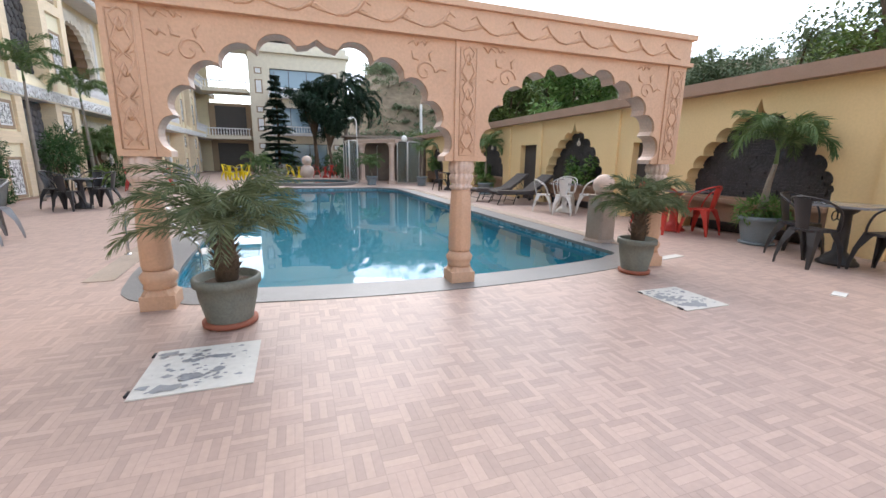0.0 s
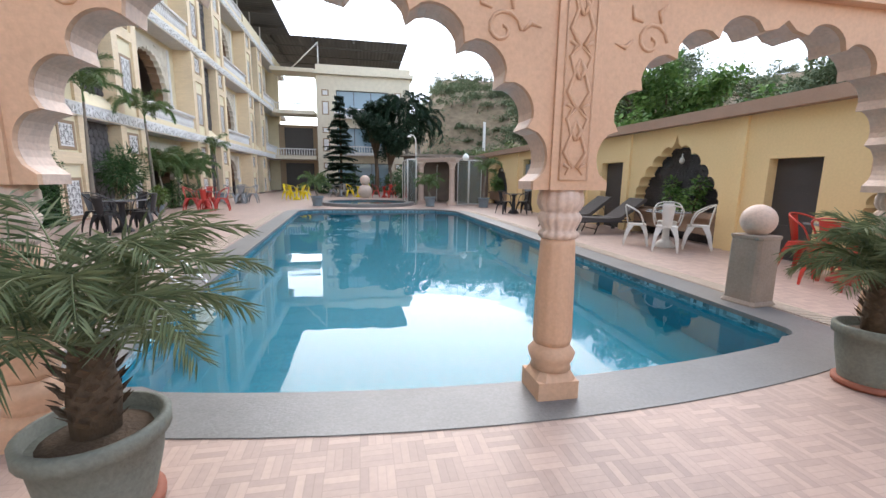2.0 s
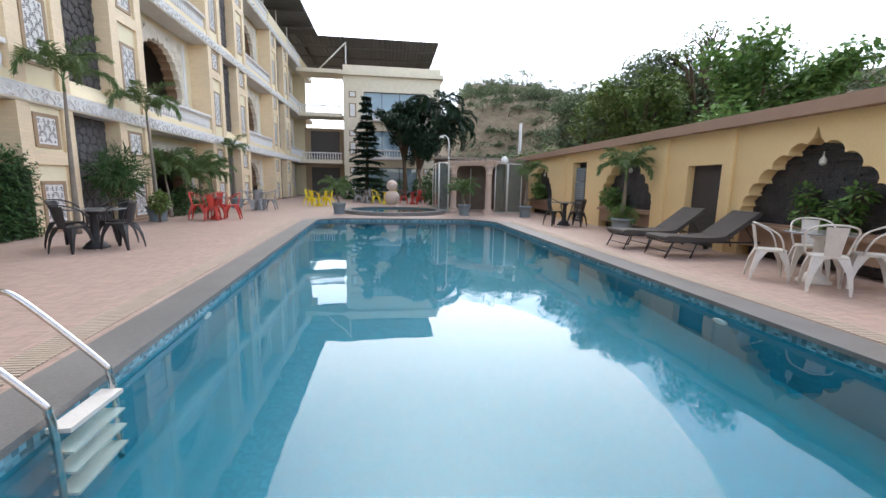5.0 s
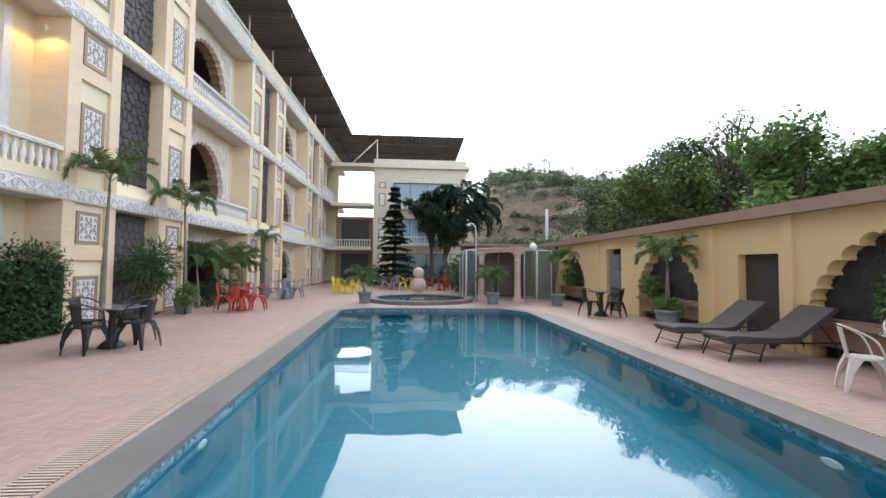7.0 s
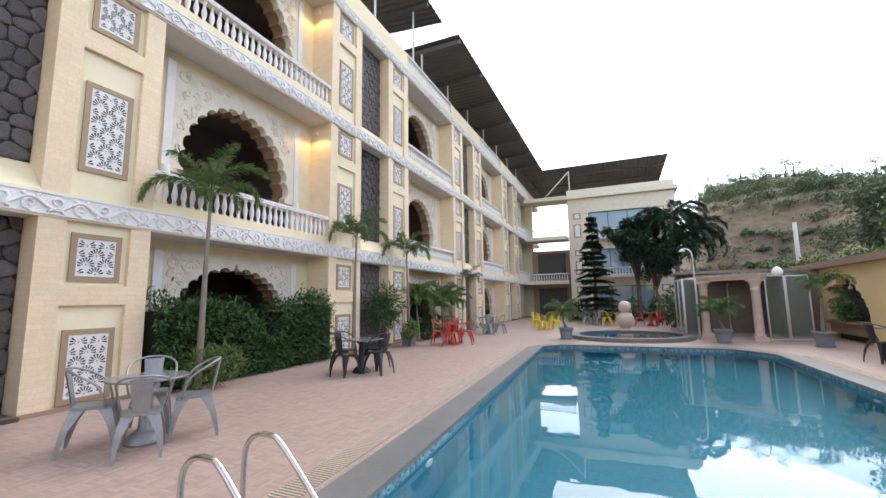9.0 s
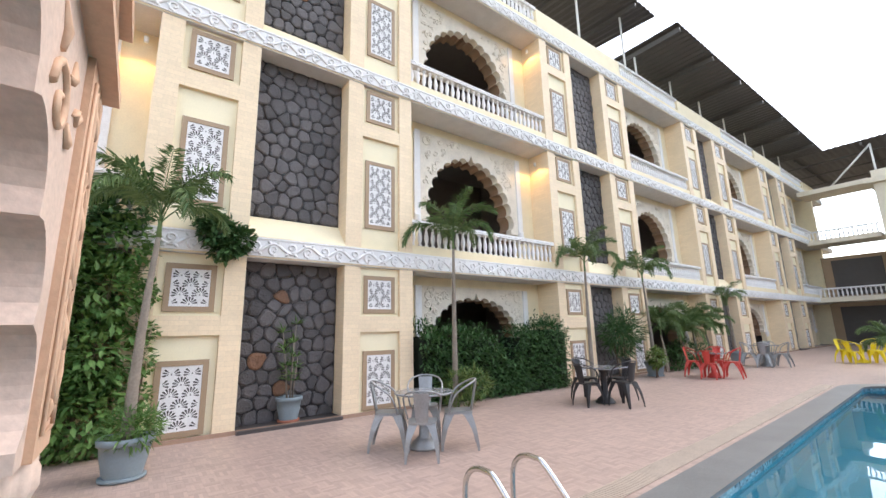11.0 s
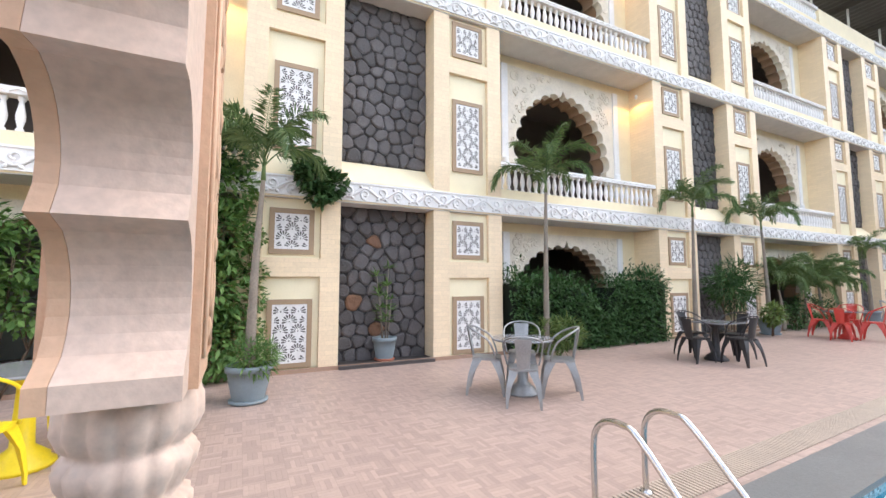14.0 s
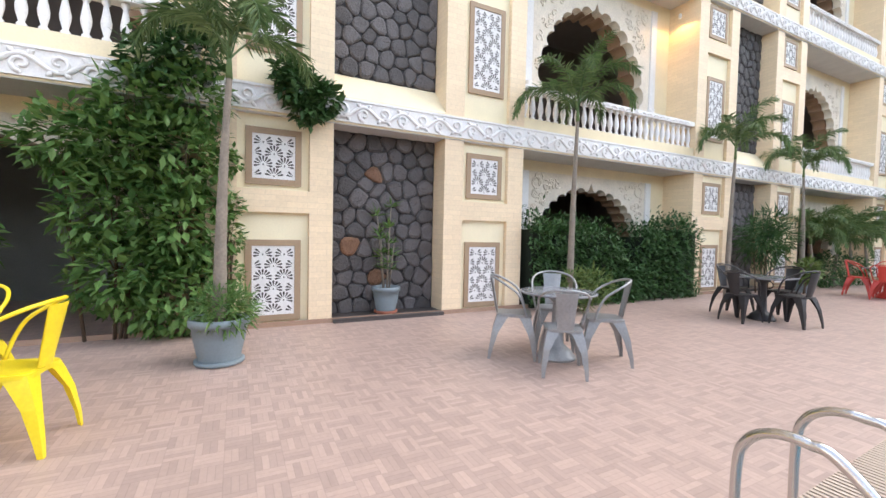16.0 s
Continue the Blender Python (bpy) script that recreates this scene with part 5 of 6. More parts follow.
for z, rad in ((0.62, 0.42), (1.28, 0.3)):
    bm = B()
    bmesh.ops.create_uvsphere(bm, u_segments=24, v_segments=14, radius=rad)
    for f in bm.faces:
        f.smooth = True
    part("ball", bm, SANDBACK, bp, "", pose(0, 0, z))

# shower pavilion by the far corner
FROST = glass_mat("frosted_teal_glass", (0.72, 0.86, 0.85), 0.93, 0.12)
TIMBER = mat("weathered_grey_timber", (0.26, 0.21, 0.17), 0.7, 0, 0.25, 4, 40, 0.3)
PAVWALL = mat("brown_stone_tile", (0.16, 0.115, 0.085), 0.5, 0, 0.3, 3, 20, 0.4)
gz = thing("shower_pavilion", "sandstone columned pavilion with frosted glass screens", "pavilion", "", "structure")
PAV = ((3.92, 25.6), (5.42, 24.1))
for x, y in PAV:
    bm = B()
    box(bm, x - 0.23, x + 0.23, y - 0.23, y + 0.23, 0, 0.16)
    lathe(bm, [(0.21, 0.16), (0.19, 0.22), (0.165, 0.27), (0.16, 0.34), (0.145, 1.9), (0.17, 1.93), (0.17, 1.98), (0.15, 2.02), (0.16, 2.1), (0.215, 2.24), (0.22, 2.28)], (x, y, 0), 20)
    box(bm, x - 0.25, x + 0.25, y - 0.25, y + 0.25, 2.28, 2.36)
    part("column", bm, SANDBACK, gz, "round sandstone column")
# lintel over the two columns, running askew
bm = B()
(xa, ya), (xb, yb) = PAV
ux, uy = (xb - xa), (yb - ya)
ul = math.hypot(ux, uy)
ux, uy = ux / ul, uy / ul


def along(u, v, z):
    return (xa + ux * u - uy * v, ya + uy * u + ux * v, z)


for u0, u1, v0, v1, z0, z1 in ((-0.4, ul + 0.35, -0.2, 0.2, 2.36, 2.50), (-0.5, ul + 0.45, -0.3, 0.3, 2.50, 2.57)):
    prism(bm, [(u0, v0), (u1, v0), (u1, v1), (u0, v1)], along, z0, z1)
part("lintel", bm, SANDBACK, gz, "moulded sandstone lintel")
for i in range(8):
    bm = B()
    u0 = -0.2 + i * 0.32
    prism(bm, [(u0, -0.28), (u0 + 0.09, -0.28), (u0 + 0.09, 2.6), (u0, 2.6)], along, 2.575, 2.64)
    part("slat", bm, TIMBER, gz)
bm = B()
box(bm, 3.2, 8.2, 28.2, 28.5, 0, 2.75)
box(bm, 6.9, 8.2, 26.4, 26.7, 0, 2.75)
part("back_wall", bm, PAVWALL, gz, "brown tiled back wall")
bm = B()
box(bm, 3.0, 8.2, 26.6, 28.6, 2.76, 2.88)
part("roof", bm, TIMBER, gz, "flat grey roof edge")
bm = B()
tube(bm, [(5.3, 28.1, 0), (5.3, 28.1, 2.2), (5.3, 27.9, 2.3)], 0.03, 8)
part("shower_pipe", bm, M_WHITE, gz, "white shower pipe")
for (xa_, ya_), (xb_, yb_) in (((3.05, 24.9), (3.05, 26.2)), ((3.05, 26.25), (3.05, 27.6)), ((3.08, 24.88), (3.62, 25.3)), ((5.8, 24.3), (6.45, 24.5)), ((6.5, 24.5), (7.2, 24.5))):
    bm = B()
    vs = [bm.verts.new(v) for v in ((xa_, ya_, 0.06), (xb_, yb_, 0.06), (xb_, yb_, 2.45), (xa_, ya_, 2.45))]
    bm.faces.new(vs)
    o = [bm.verts.new(v.co + Vector((0.008, 0.008, 0))) for v in vs]
    bm.faces.new(o[::-1])
    for i in range(4):
        bm.faces.new((vs[i], o[i], o[(i + 1) % 4], vs[(i + 1) % 4]))
    g = part("glass_screen", bm, FROST, gz, "frosted greenish glass screen")
    bm = B()
    loop = [(xa_, ya_, 0.04), (xb_, yb_, 0.04), (xb_, yb_, 2.47), (xa_, ya_, 2.47), (xa_, ya_, 0.04)]
    for p, q in zip(loop, loop[1:]):
        tube(bm, [p, q], 0.025, 6)
    part("screen_frame", bm, M_WHITE, g, "pale metal frame")
lp = thing("curved_lamp", "white goose neck garden lamp", "lamp", at=pose(3.45, 24.3, 0))
bm = B()
tube(bm, [(0, 0, 0), (0, 0, 3.3), (-0.03, 0, 3.55), (-0.15, 0, 3.7), (-0.3, 0, 3.72)], 0.028, 8)
part("pole", bm, M_WHITE, lp)
bm = B()
lathe(bm, [(0.02, 0), (0.11, -0.08), (0.12, -0.12)], (-0.36, 0, 3.72), 14)
part("shade", bm, M_WHITE, lp)
bell = thing("globe_lamp", "white globe lamp on the pavilion's corner", "lamp", at=pose(6.2, 24.2, 2.5) @ Matrix.Scale(0.75, 4))
bm = B()
lathe(bm, [(0.06, -0.1), (0.22, 0.0), (0.26, 0.18), (0.15, 0.36), (0.03, 0.44)], n=18)
part("globe", bm, LAMPGLASS, bell)
for y in (5.4, 10.9, 17.0, 24.6):
    wl = thing("niche_lamp", "small pendant lamp hung on the slate niche", "lamp", "niche lamps", at=pose(XR + 0.2, y, 1.98))
    bm = B()
    lathe(bm, [(0.02, -0.09), (0.055, -0.06), (0.06, 0.0), (0.035, 0.05), (0.015, 0.08), (0.012, 0.16)], n=14)
    part("globe", bm, PLATE, wl)
    bm = B()
    tube(bm, [(0.14, 0, 0.2), (0.05, 0, 0.2), (0, 0, 0.15)], 0.008, 6)
    part("bracket", bm, M_BLACK, wl)
for i, (z, h, w) in enumerate(((0.0, 0.9, 0.7), (0.9, 0.7, 0.8), (1.62, 0.55, 0.75))):
    ac = thing("equipment_box", "grey metal equipment box stacked in the doorway", "box", "equipment boxes", at=pose(XR + 0.2, 20.3, z))
    bm = B()
    box(bm, -0.15, 0.2, -w / 2, w / 2, 0.01, h)
    part("casing", bm, POTGREY if i else DOOR, ac)
    bm = B()
    for k in range(5):
        box(bm, -0.165, -0.15, -w / 2 + 0.06, w / 2 - 0.06, 0.1 + k * 0.09, 0.14 + k * 0.09)
    part("louvre", bm, M_GREY, ac)

# lamps on the pier flanks of the verandahs
for k in (-1, 0):
    for zz in (7.2, 11.6):
        y = YA[0] + (k + 1) * PER
        lm = thing("wall_lamp", "small warm spot lamp on the pier flank", "lamp", "pier lamps", at=pose(XF - 0.42, y - 0.2, zz))
        bm = B()
        lathe(bm, [(0.03, 0), (0.04, 0.02), (0.04, 0.12), (0.02, 0.13)], n=12)
        part("casing", bm, M_WHITE, lm)
        d = bpy.data.lights.new("spot", "SPOT")
        d.energy, d.color, d.spot_size, d.shadow_soft_size = 7, (1.0, 0.55, 0.16), radians(150), 0.08
        sp = new("spot", d)
        sp.parent = lm
        sp.location = (0, -0.05, -0.02)

# ---------------------------------------------------------------- plants in their places
date_palm_pot(-0.55, 3.49, 4, "date palm with arching fronds in a grey cement pot", 0.68)
date_palm_pot(4.09, 3.82, 9, "drooping date palm in a grey cement pot by the column", 0.55, 0.45, 0.225)

foxtail_palm(-6.3, 4.5, 3.05, 21, "tall slender palm in a blue grey pot with ferns", 1.15, 9, 0.29)
foxtail_palm(-7.3, 10.5, 3.65, 22, "slender palm rising in front of the hedge", 1.35, 10)
foxtail_palm(-7.25, 15.7, 3.45, 23, "slender palm beside the cream pier", 1.3, 9)
foxtail_palm(-7.2, 19.3, 3.3, 24, "slender palm with drooping fronds in a grey pot", 1.3, 9, 0.33)
foxtail_palm(-7.3, 26.9, 2.6, 25, "small palm in a pot by the facade", 1.0, 7, 0.28)
foxtail_palm(7.75, 4.75, 1.4, 26, "fan of arching palm fronds in a grey pot", 0.85, 11, 0.32)
foxtail_palm(7.7, 16.0, 1.6, 27, "leafy palm in a grey pot before the wall", 1.0, 11, 0.34)
foxtail_palm(6.75, 22.4, 1.6, 28, "small palm in a grey pot by the pavilion", 1.0, 9, 0.3)
foxtail_palm(-1.65, 23.3, 0.75, 29, "short bushy palm in a grey pot by the round pool", 0.85, 12, 0.3)
foxtail_palm(4.05, 23.1, 0.8, 30, "short bushy palm in a grey pot by the pavilion", 0.9, 12, 0.3)
bush("fern_clump", "ferny undergrowth filling the palm's pot", "plant", -6.3, 4.5, 0.46, [(0, 0, 0.15, 0.24), (0.15, 0.1, 0.1, 0.2), (-0.12, 0.16, 0.12, 0.2)], 900, LEAF_M, 3, 0.14, 0.025, False)
for x, y, s in ((7.75, 4.75, 5), (7.7, 16.0, 6)):
    bush("fern_clump", "low ferns round the palm's trunk in its pot", "plant", x, y, 0.46, [(0, 0, 0.15, 0.25), (-0.15, 0.12, 0.1, 0.2), (0.1, -0.18, 0.1, 0.2)], 800, LEAF_M, s, 0.16, 0.03, False)
bush("fern_clump", "low plants at the foot of the palm", "plant", -7.2, 10.5, 0.0, [(0, 0, 0.45, 0.35), (0.15, 0.4, 0.5, 0.3)], 700, LEAF_L, 7, 0.2, 0.03)

# corn plant in the stone niche
np_ = thing("potted_dracaena", "thin stemmed dracaena in a blue grey pot", "potted plant", at=pose(-8.08, 7.0, 0.06))
pot_parts(np_, 0.24, 0.46, POTGREY, TERRA)
r0 = random.Random(11)
bs, bl = B(), B()
for k in range(5):
    a = k * 1.3
    h = r0.uniform(0.7, 1.55)
    tip = Vector((0.12 * math.cos(a) * h, 0.16 * math.sin(a) * h, 0.4 + h))
    tube(bs, [(0.05 * math.cos(a), 0.05 * math.sin(a), 0.38), tip], [0.016, 0.01], 6)
    for j in range(3):
        q = Vector((0.05 * math.cos(a), 0.05 * math.sin(a), 0.38)).lerp(tip, (0.45, 0.75, 1.0)[j])
        for i in range(12):
            v = Vector((r0.gauss(0, 1), r0.gauss(0, 1), r0.uniform(0.1, 1.2)))
            leaf(bl, q, v, (0, 0, 1), r0.uniform(0.14, 0.26), 0.04)
part("woody_growth", bs, TRUNK, np_)
part("leaves", bl, LEAF_M, np_)

# clipped hedge in the arch bay, dipping before the arch
rh = random.Random(41)
hedge = thing("hedge", "dense dark green clipped hedge before the arch", "hedge")
bm, bc = B(), B()


def hedge_top(y):
    return 1.72 + 0.16 * math.sin(y * 2.1 + 0.8) + 0.12 * math.sin(y * 5.3) - 0.95 * math.exp(-((y - 12.55) / 0.55) ** 2)


for _ in range(9500):
    y = rh.uniform(9.85, 15.1)
    h = hedge_top(y)
    if rh.random() < 0.72:
        p, o = (-7.62 + rh.uniform(-0.16, 0.08), y, rh.uniform(0.05, h)), (1, 0, 0.1)
    else:
        p, o = (rh.uniform(-8.6, -7.6), y, h + abs(rh.gauss(0, 0.14)) - 0.05), (0.3, 0, 1)
    leaf(bm, p, Vector((rh.gauss(0, 0.7), rh.gauss(0, 0.8), rh.gauss(-0.25, 0.6))) + Vector(o) * 0.8, (rh.uniform(-0.4, 0.4), rh.uniform(-0.4, 0.4), 1), rh.uniform(0.09, 0.17), rh.uniform(0.035, 0.06))
# Near-black boxes behind the leaves paint the shade inside the hedge.
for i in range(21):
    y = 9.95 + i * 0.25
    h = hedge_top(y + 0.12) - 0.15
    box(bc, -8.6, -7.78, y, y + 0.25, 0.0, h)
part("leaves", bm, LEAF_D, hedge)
part("inner_shade", bc, mat("hedge_shade_core", (0.012, 0.02, 0.01), 0.9), hedge)

bush("climber", "tall leafy climber covering the verandah's end", "climbing plant", -7.85, 3.2, 0.0,
     [(0, 0.75, 0.6, 0.6), (0, 0.2, 0.9, 0.6), (0, 0.8, 1.5, 0.62), (0, 0.1, 1.7, 0.6), (0.05, 0.75, 2.4, 0.6), (0, 0.1, 2.5, 0.55), (0.1, 0.9, 3.2, 0.45), (0.1, 0.3, 3.05, 0.42), (0, -0.4, 2.5, 0.45)], 7500, LEAF_M, 51, 0.17, 0.085)
bush("shrub", "open leafy shrub growing before the verandah arch", "shrub", -7.8, 0.9, 0.0,
     [(0, 0, 1.6, 0.6), (0, 0.6, 2.0, 0.5), (0, -0.6, 1.8, 0.6), (0, 0.2, 2.4, 0.4), (0, 0.9, 1.3, 0.4), (0, -0.9, 1.1, 0.5)], 2600, LEAF_M, 52, 0.16, 0.085)
bush("trailing_plant", "trailing plant spilling over the carved band", "plant", -7.72, 5.5, 3.25,
     [(0, 0, 0.3, 0.28), (0.03, 0.35, 0.2, 0.24), (0.02, -0.2, 0.5, 0.2), (0.05, 0.1, 0.0, 0.22)], 1500, LEAF_D, 53, 0.13, 0.085, False)
bush("trailing_plant", "climbing leaves hanging over the balcony's end", "plant", -7.72, 4.1, 3.5,
     [(0, 0, 0.3, 0.4), (0.0, -0.4, 0.1, 0.35), (0, 0.05, 0.75, 0.3)], 1500, LEAF_D, 54, 0.13, 0.08, False)
bush("creeper", "thin creeper on the cream pier beside the palm", "climbing plant", -7.78, 4.55, 0.3,
     [(0.02, 0, 0.5, 0.22), (0.02, 0.05, 1.0, 0.18), (0.02, 0.0, 1.5, 0.2), (0.02, -0.05, 2.1, 0.22)], 700, LEAF_M, 55, 0.09, 0.06)
bush("shrub", "spiky dark shrub before the stone niche", "shrub", -7.55, 17.9, 0.0,
     [(0, 0, 1.3, 0.55), (0.1, 0.45, 1.6, 0.45), (0, -0.4, 1.6, 0.42), (0.1, 0.1, 1.95, 0.35)], 1500, LEAF_D, 56, 0.3, 0.035)
for i, (y, h, sd) in enumerate(((20.9, 2.3, 61), (22.3, 1.8, 62), (23.6, 2.5, 63), (24.9, 2.2, 64))):
    foxtail_palm(-7.55, y, h * 0.6, sd, "clumping palm with many arching fronds by the arch", 1.25, 14)
bush("shrub", "low green shrubs along the facade", "shrub", -7.6, 22.6, 0.0, [(0, -1, 0.5, 0.5), (0, 0, 0.6, 0.6), (0, 1.2, 0.55, 0.55)], 1800, LEAF_D, 57, 0.14, 0.06)
bush("shrub", "leafy shrub in the slate niche's trough", "shrub", XR + 0.12, 10.6, 0.7,
     [(-0.05, 0.3, 0.3, 0.26), (-0.05, -0.3, 0.3, 0.28), (0, 0.45, 0.65, 0.18), (0, -0.45, 0.65, 0.2)], 700, LEAF_M, 58, 0.12, 0.075)
bush("shrub", "leafy green shrub growing in a brown trough", "shrub", XR + 0.12, 17.4, 0.7, [(-0.1, 0, 0.3, 0.35), (-0.1, 0.5, 0.4, 0.3)], 700, LEAF_M, 59, 0.12, 0.07)
bush("shrub", "small leafy shrub growing in a brown trough", "shrub", XR + 0.12, 24.6, 0.7, [(-0.1, 0, 0.4, 0.4), (-0.1, 0.5, 0.6, 0.3)], 700, LEAF_M, 60, 0.12, 0.07)
bush("potted_shrub", "bright leafy plant spilling from a pot", "plant", -6.95, 18.95, 0.0, [(0, 0, 0.65, 0.3), (0.2, -0.3, 0.7, 0.25)], 500, LEAF_L, 65, 0.16, 0.07)
bush("shrub", "leafy green planting behind the pavilion", "shrub", 5.4, 30.2, 0.0, [(-1.6, 0, 1.2, 1.2), (0, 0, 1.5, 1.3), (1.6, 0, 1.3, 1.2), (2.4, 0.3, 2.2, 1.0)], 4500, LEAF_D, 68, 0.26, 0.14)
bush("shrub", "dark planting bed at the foot of the end wing", "shrub", 0.5, 40.5, 0.0, [(-3, 0, 0.7, 0.9), (-1, 0, 0.8, 1.0), (1, 0, 0.7, 0.9), (3, 0, 0.9, 1.0), (4.6, 0, 1.1, 1.1)], 3500, LEAF_D, 66, 0.3, 0.15)

# Norfolk pine before the end wing
rc = random.Random(71)
pine = thing("conifer", "dark tiered conifer in front of the end wing", "tree", at=pose(-1.15, 38.0, 0))
bm = B()
tube(bm, [(0, 0, 0), (0.05, 0, 4), (0, 0, 8.3)], [0.14, 0.09, 0.015], 8)
part("trunk", bm, BARK, pine)
bm = B()
for i in range(17):
    z = 0.9 + i * 0.44 + rc.uniform(-0.12, 0.12)
    L_ = (2.05 - 1.85 * (i / 17) ** 0.85) * rc.uniform(0.75, 1.15)
    nb = 11 if i < 12 else 7
    for k in range(nb):
        a = k * 6.283 / nb + i * 0.5 + rc.uniform(-0.2, 0.2)
        full, L_ = L_, L_ * rc.uniform(0.65, 1.1)
        sag = rc.uniform(-0.45, 0.15)
        pts = [(0, 0, z), (L_ * 0.5 * math.cos(a), L_ * 0.5 * math.sin(a), z + sag * 0.25), (L_ * math.cos(a), L_ * math.sin(a), z + sag)]
        tube(bm, pts, [0.03, 0.02, 0.006], 4, False)
        for j in range(30):
            t = 0.12 + 0.88 * j / 30
            q = Vector((L_ * t * math.cos(a), L_ * t * math.sin(a), z + sag * t * t))
            for s in (-1, 1):
                v = Vector((math.cos(a + s * 1.0), math.sin(a + s * 1.0), rc.uniform(-0.7, 0.25)))
                leaf(bm, q, v, (0, 0, 1), 0.42 * (1.15 - t * 0.6), 0.12)
        L_ = full
part("crown", bm, LEAF_C, pine)


def tree(name, label, x, y, z, h, crown, material, seed, n=4500, l=0.28, w=0.15, sparse=0.0, group="trees"):
    """Trunk, forked limbs and a crown of leaf clumps at the limbs' ends."""
    r = random.Random(seed)
    root = thing(name, label, "tree", group, at=pose(x, y, z))
    bm, bl = B(), B()
    base = Vector((r.uniform(-0.3, 0.3), r.uniform(-0.3, 0.3), h * 0.4))
    tube(bm, [(0, 0, -0.3), base * 0.5 + Vector((0.1, 0, 0)), base], [0.028 * h, 0.022 * h, 0.016 * h], 7)
    ends = []
    for k in range(11):
        a = k * 2.4 + r.uniform(-0.4, 0.4)
        rad = crown * r.uniform(0.25, 0.95)
        e = Vector((rad * math.cos(a), rad * math.sin(a), h * r.uniform(0.55, 0.97) - rad * 0.12 * h / max(crown, 1) * 0.5))
        m_ = base.lerp(e, 0.5) + Vector((r.uniform(-0.2, 0.2), r.uniform(-0.2, 0.2), 0.12 * h))
        tube(bm, [base * r.uniform(0.8, 1.0), m_, e], [0.011 * h, 0.007 * h, 0.002 * h], 5)
        ends += [e, m_.lerp(e, 0.5)]
        for _ in range(2):
            e2 = e + Vector((r.gauss(0, 1), r.gauss(0, 1), r.gauss(0.2, 0.6))) * crown * 0.28
            tube(bm, [m_.lerp(e, 0.6), e2], [0.004 * h, 0.0015 * h], 4)
            ends.append(e2)
    part("trunk", bm, BARK, root)
    for e in ends:
        br = crown * r.uniform(0.2, 0.36) * (1 - sparse * 0.4)
        for _ in range(n // len(ends)):
            v = Vector((r.gauss(0, 1), r.gauss(0, 1), r.gauss(0, 0.75)))
            v = v.normalized() * br * r.random() ** 0.45
            d = Vector((r.gauss(0, 1), r.gauss(0, 1), r.gauss(-0.2, 0.6)))
            leaf(bl, e + v, d, (r.uniform(-0.6, 0.6), r.uniform(-0.6, 0.6), 1), l * r.uniform(0.6, 1.3), w * r.uniform(0.7, 1.2))
    part("crown", bl, material, root)
    return root


tree("broadleaf_tree", "dense dark tree before the end wing", 1.8, 38.5, 0, 8.2, 2.1, LEAF_C, 81, 13000, 0.24, 0.12)
tree("broadleaf_tree", "dense dark tree at the wing's corner", 3.1, 37.5, 0, 6.4, 1.8, LEAF_C, 82, 9000, 0.24, 0.12)
for x, y, h, sd in ((4.4, 38.5, 7.4, 83), (5.6, 39.5, 6.2, 84)):
    r = random.Random(sd)
    root = thing("royal_palm", "big palm with heavy hanging fronds", "palm", "big palms", at=pose(x, y, 0))
    bm = B()
    tube(bm, [(0, 0, 0), (0.1, 0, h * 0.5), (0, 0, h)], [0.2, 0.16, 0.12], 10)
    part("trunk", bm, TRUNK, root)
    bm = B()
    for k in range(18):
        frond(bm, (0, 0, h), k * 2.4, 1.2 - 1.2 * k / 18, 3.3 * r.uniform(0.85, 1.05), 2.9, 70, 0.75, 0.06, r, 0.03, 0.8)
    part("fronds", bm, LEAF_C, root, "dark hanging fronds")

# trees behind the east wall and scrub up the slope
TREES = [(11.5, 33.5, 3.2, 1.9, 91, LEAF_L, 0), (13.0, 28.5, 7.4, 2.8, 92, LEAF_F, 0), (15.0, 25.0, 8.3, 3.1, 93, LEAF_F, 0), (15.9, 23.7, 10.6, 1.7, 94, LEAF_L, 1.05), (19.5, 27.0, 8.8, 3.4, 95, LEAF_F, 0),
         (21, 18.5, 7.3, 3.4, 96, LEAF_F, 0), (22, 13.0, 8.1, 3.6, 97, LEAF_F, 0.2), (20, 8.5, 10.9, 3.4, 98, LEAF_L, 0.2), (24, 5.0, 13.0, 3.8, 99, LEAF_D, 0), (22, 0.5, 11.7, 3.6, 100, LEAF_M, 0), (14.5, 40, 3.0, 2.2, 101, LEAF_L, 0),
         (30, 16, 9.1, 3.8, 102, LEAF_F, 0), (30, 24, 8.5, 3.8, 103, LEAF_F, 0), (26, 34, 8.5, 3.6, 104, LEAF_F, 0), (19, 44, 4.4, 2.6, 105, LEAF_F, 0), (33, 8, 10.4, 4.0, 106, LEAF_D, 0), (12.2, 22.5, 6.8, 2.5, 107, LEAF_L, 0), (12.0, 16.0, 6.0, 2.1, 108, LEAF_M, 0), (12.5, 37, 3.0, 2.0, 109, LEAF_L, 0)]
for x, y, h, c, sd, m_, spz in TREES:
    lab = "tall sparse tree with thin upper twigs behind the wall" if spz > 0.5 else "leafy green tree on the slope behind the wall"
    tree("broadleaf_tree", lab, x, y, max(-0.3, hill_height(x, y)) - 0.2, h, c, m_, sd, int(8500 * (1 - spz * 0.75)), 0.17 if spz > 0.5 else 0.23, 0.09 if spz > 0.5 else 0.13, spz, "trees behind the wall")

rs = random.Random(123)
bl, bt = B(), B()


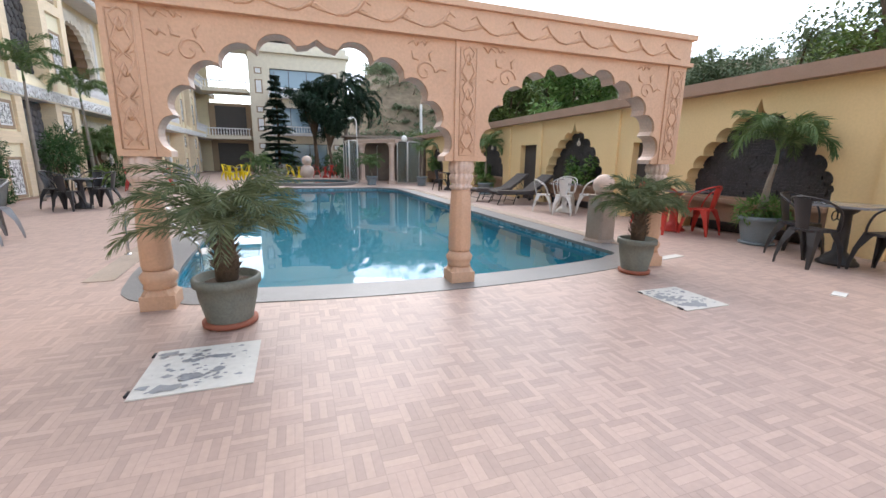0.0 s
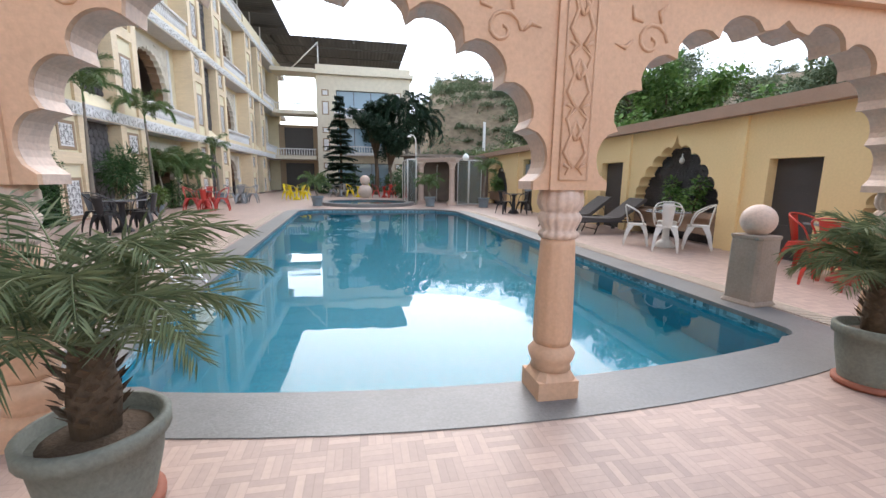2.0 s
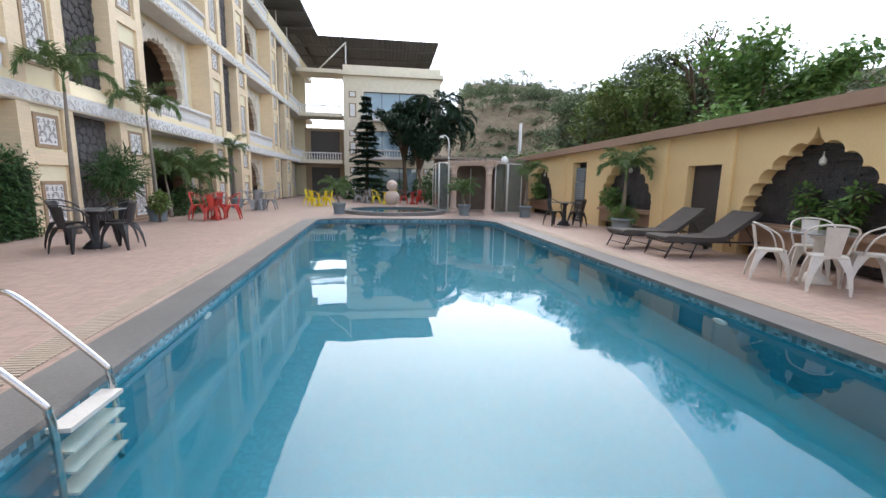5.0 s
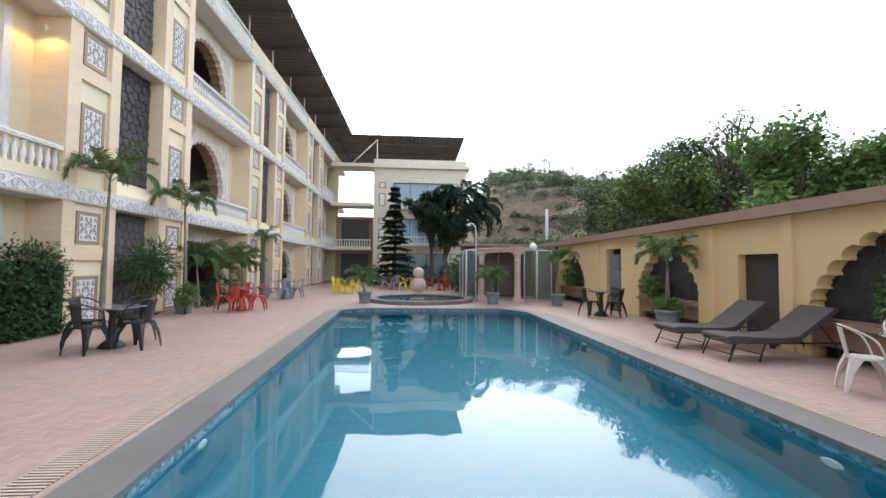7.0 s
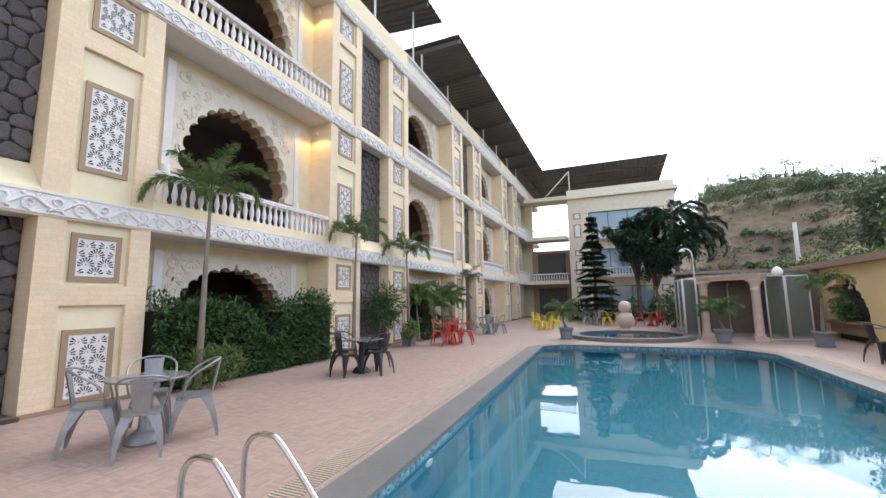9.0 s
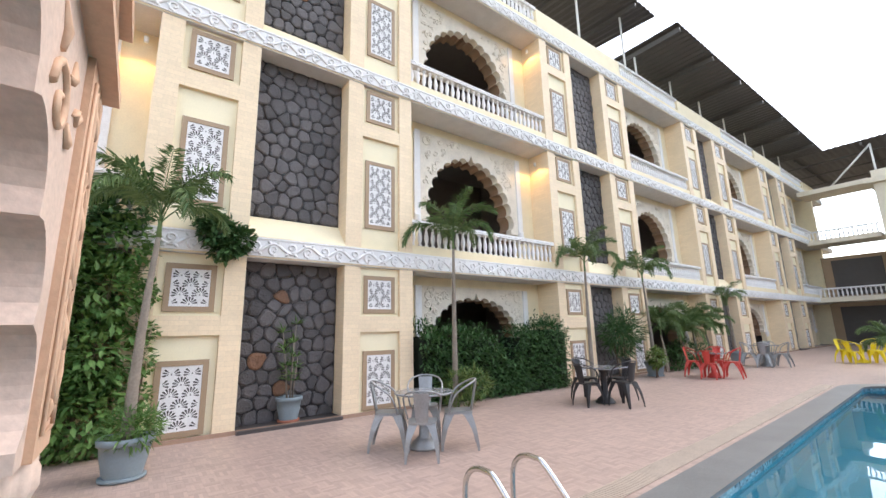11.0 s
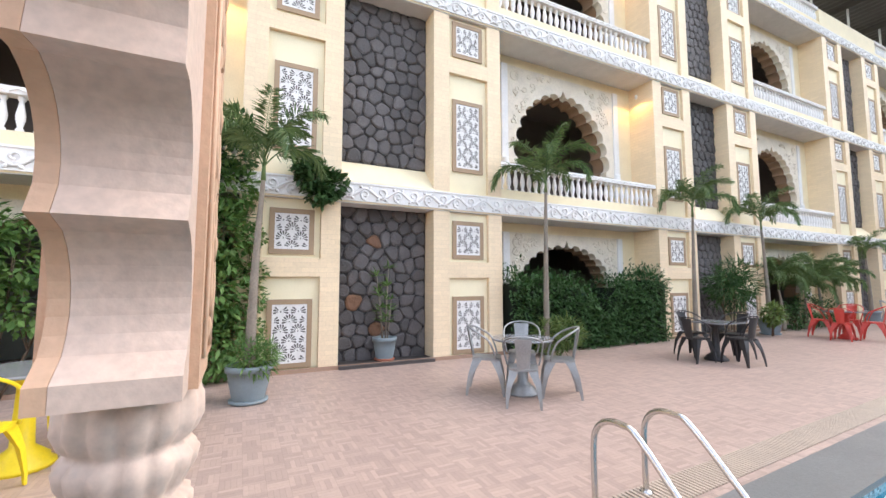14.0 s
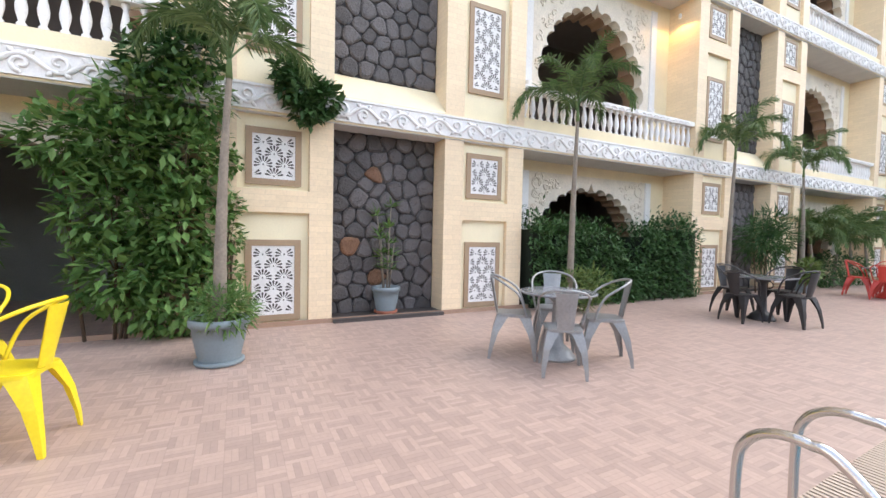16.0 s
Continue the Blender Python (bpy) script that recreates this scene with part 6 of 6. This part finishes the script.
def scrub(x, y, z, h, w_, clumps, flat, n):
    """A thorn bush or a flat-topped acacia of small leaves on a short stem."""
    up = 0.75 if flat else 0.3
    tube(bt, [(x, y, z - 0.4), (x + 0.08 * h, y, z + h * up * 0.5), (x + 0.05 * h, y, z + h * up)], [0.05 * h, 0.035 * h, 0.015 * h], 4)
    for _ in range(clumps):
        cr = w_ * rs.uniform(0.24, 0.42)
        cx, cy = x + rs.gauss(0, w_ * 0.36), y + rs.gauss(0, w_ * 0.36)
        cz = z + h * (rs.uniform(0.4, 0.92) if flat else rs.uniform(0.05, 0.5))
        for _ in range(n):
            v = Vector((rs.gauss(0, 1), rs.gauss(0, 1), rs.gauss(0, 0.6))).normalized() * cr * rs.random() ** 0.4
            leaf(bl, (cx + v.x, cy + v.y, cz + v.z * (0.6 if flat else 0.8)), (rs.gauss(0, 1), rs.gauss(0, 1), rs.gauss(0, 0.5)), (0, 0, 1), rs.uniform(0.24, 0.5), 0.2)


for i in range(760):
    az, rad = (rs.uniform(4, 30) if i % 2 else rs.uniform(24, 78)), rs.uniform(44, 128)
    x, y = rad * math.sin(radians(az)), rad * math.cos(radians(az))
    z = hill_height(x, y)
    if z < 1 or (x < 12 and y < 56):
        continue
    h = rs.uniform(1.0, 3.0)
    scrub(x, y, z, h, h * rs.uniform(0.9, 1.6), 7, False, 40)
for i in range(46):
    az, rad = 7 + 70 * (i + rs.uniform(0, 1)) / 46, rs.uniform(120, 132)
    x, y = rad * math.sin(radians(az)), rad * math.cos(radians(az))
    h = rs.uniform(2.4, 5.2)
    scrub(x, y, hill_height(x, y), h, h * rs.uniform(0.7, 1.1), 9, True, 60)
sc = thing("hillside_scrub", "scattered scrub and thorn trees over the hillside", "scrub", "", "stuff")
part("trunks", bt, BARK, sc)
part("leaves", bl, LEAF_F, sc)

pole = thing("utility_pole", "pale concrete utility pole above the wall", "pole", at=pose(11.0, 37.0, -0.3))
bm = B()
tube(bm, [(0, 0, 0), (0, 0, 6.6)], [0.16, 0.11], 8)
part("post", bm, M_WHITE, pole)
for x, y, h in ((92, 92, 9), (70, 108, 8)):
    pole = thing("pylon", "thin utility pole on the hill crest", "pole", "hill poles", at=pose(x, y, hill_height(x, y) - 1))
    bm = B()
    tube(bm, [(0, 0, 0), (0, 0, h)], [0.2, 0.12], 6)
    part("post", bm, M_GREY, pole)
    bm = B()
    for z in (h * 0.85, h * 0.95):
        tube(bm, [(-1.2, 0.5, z), (1.2, -0.5, z)], 0.08, 5)
    part("cross_arm", bm, M_GREY, pole)
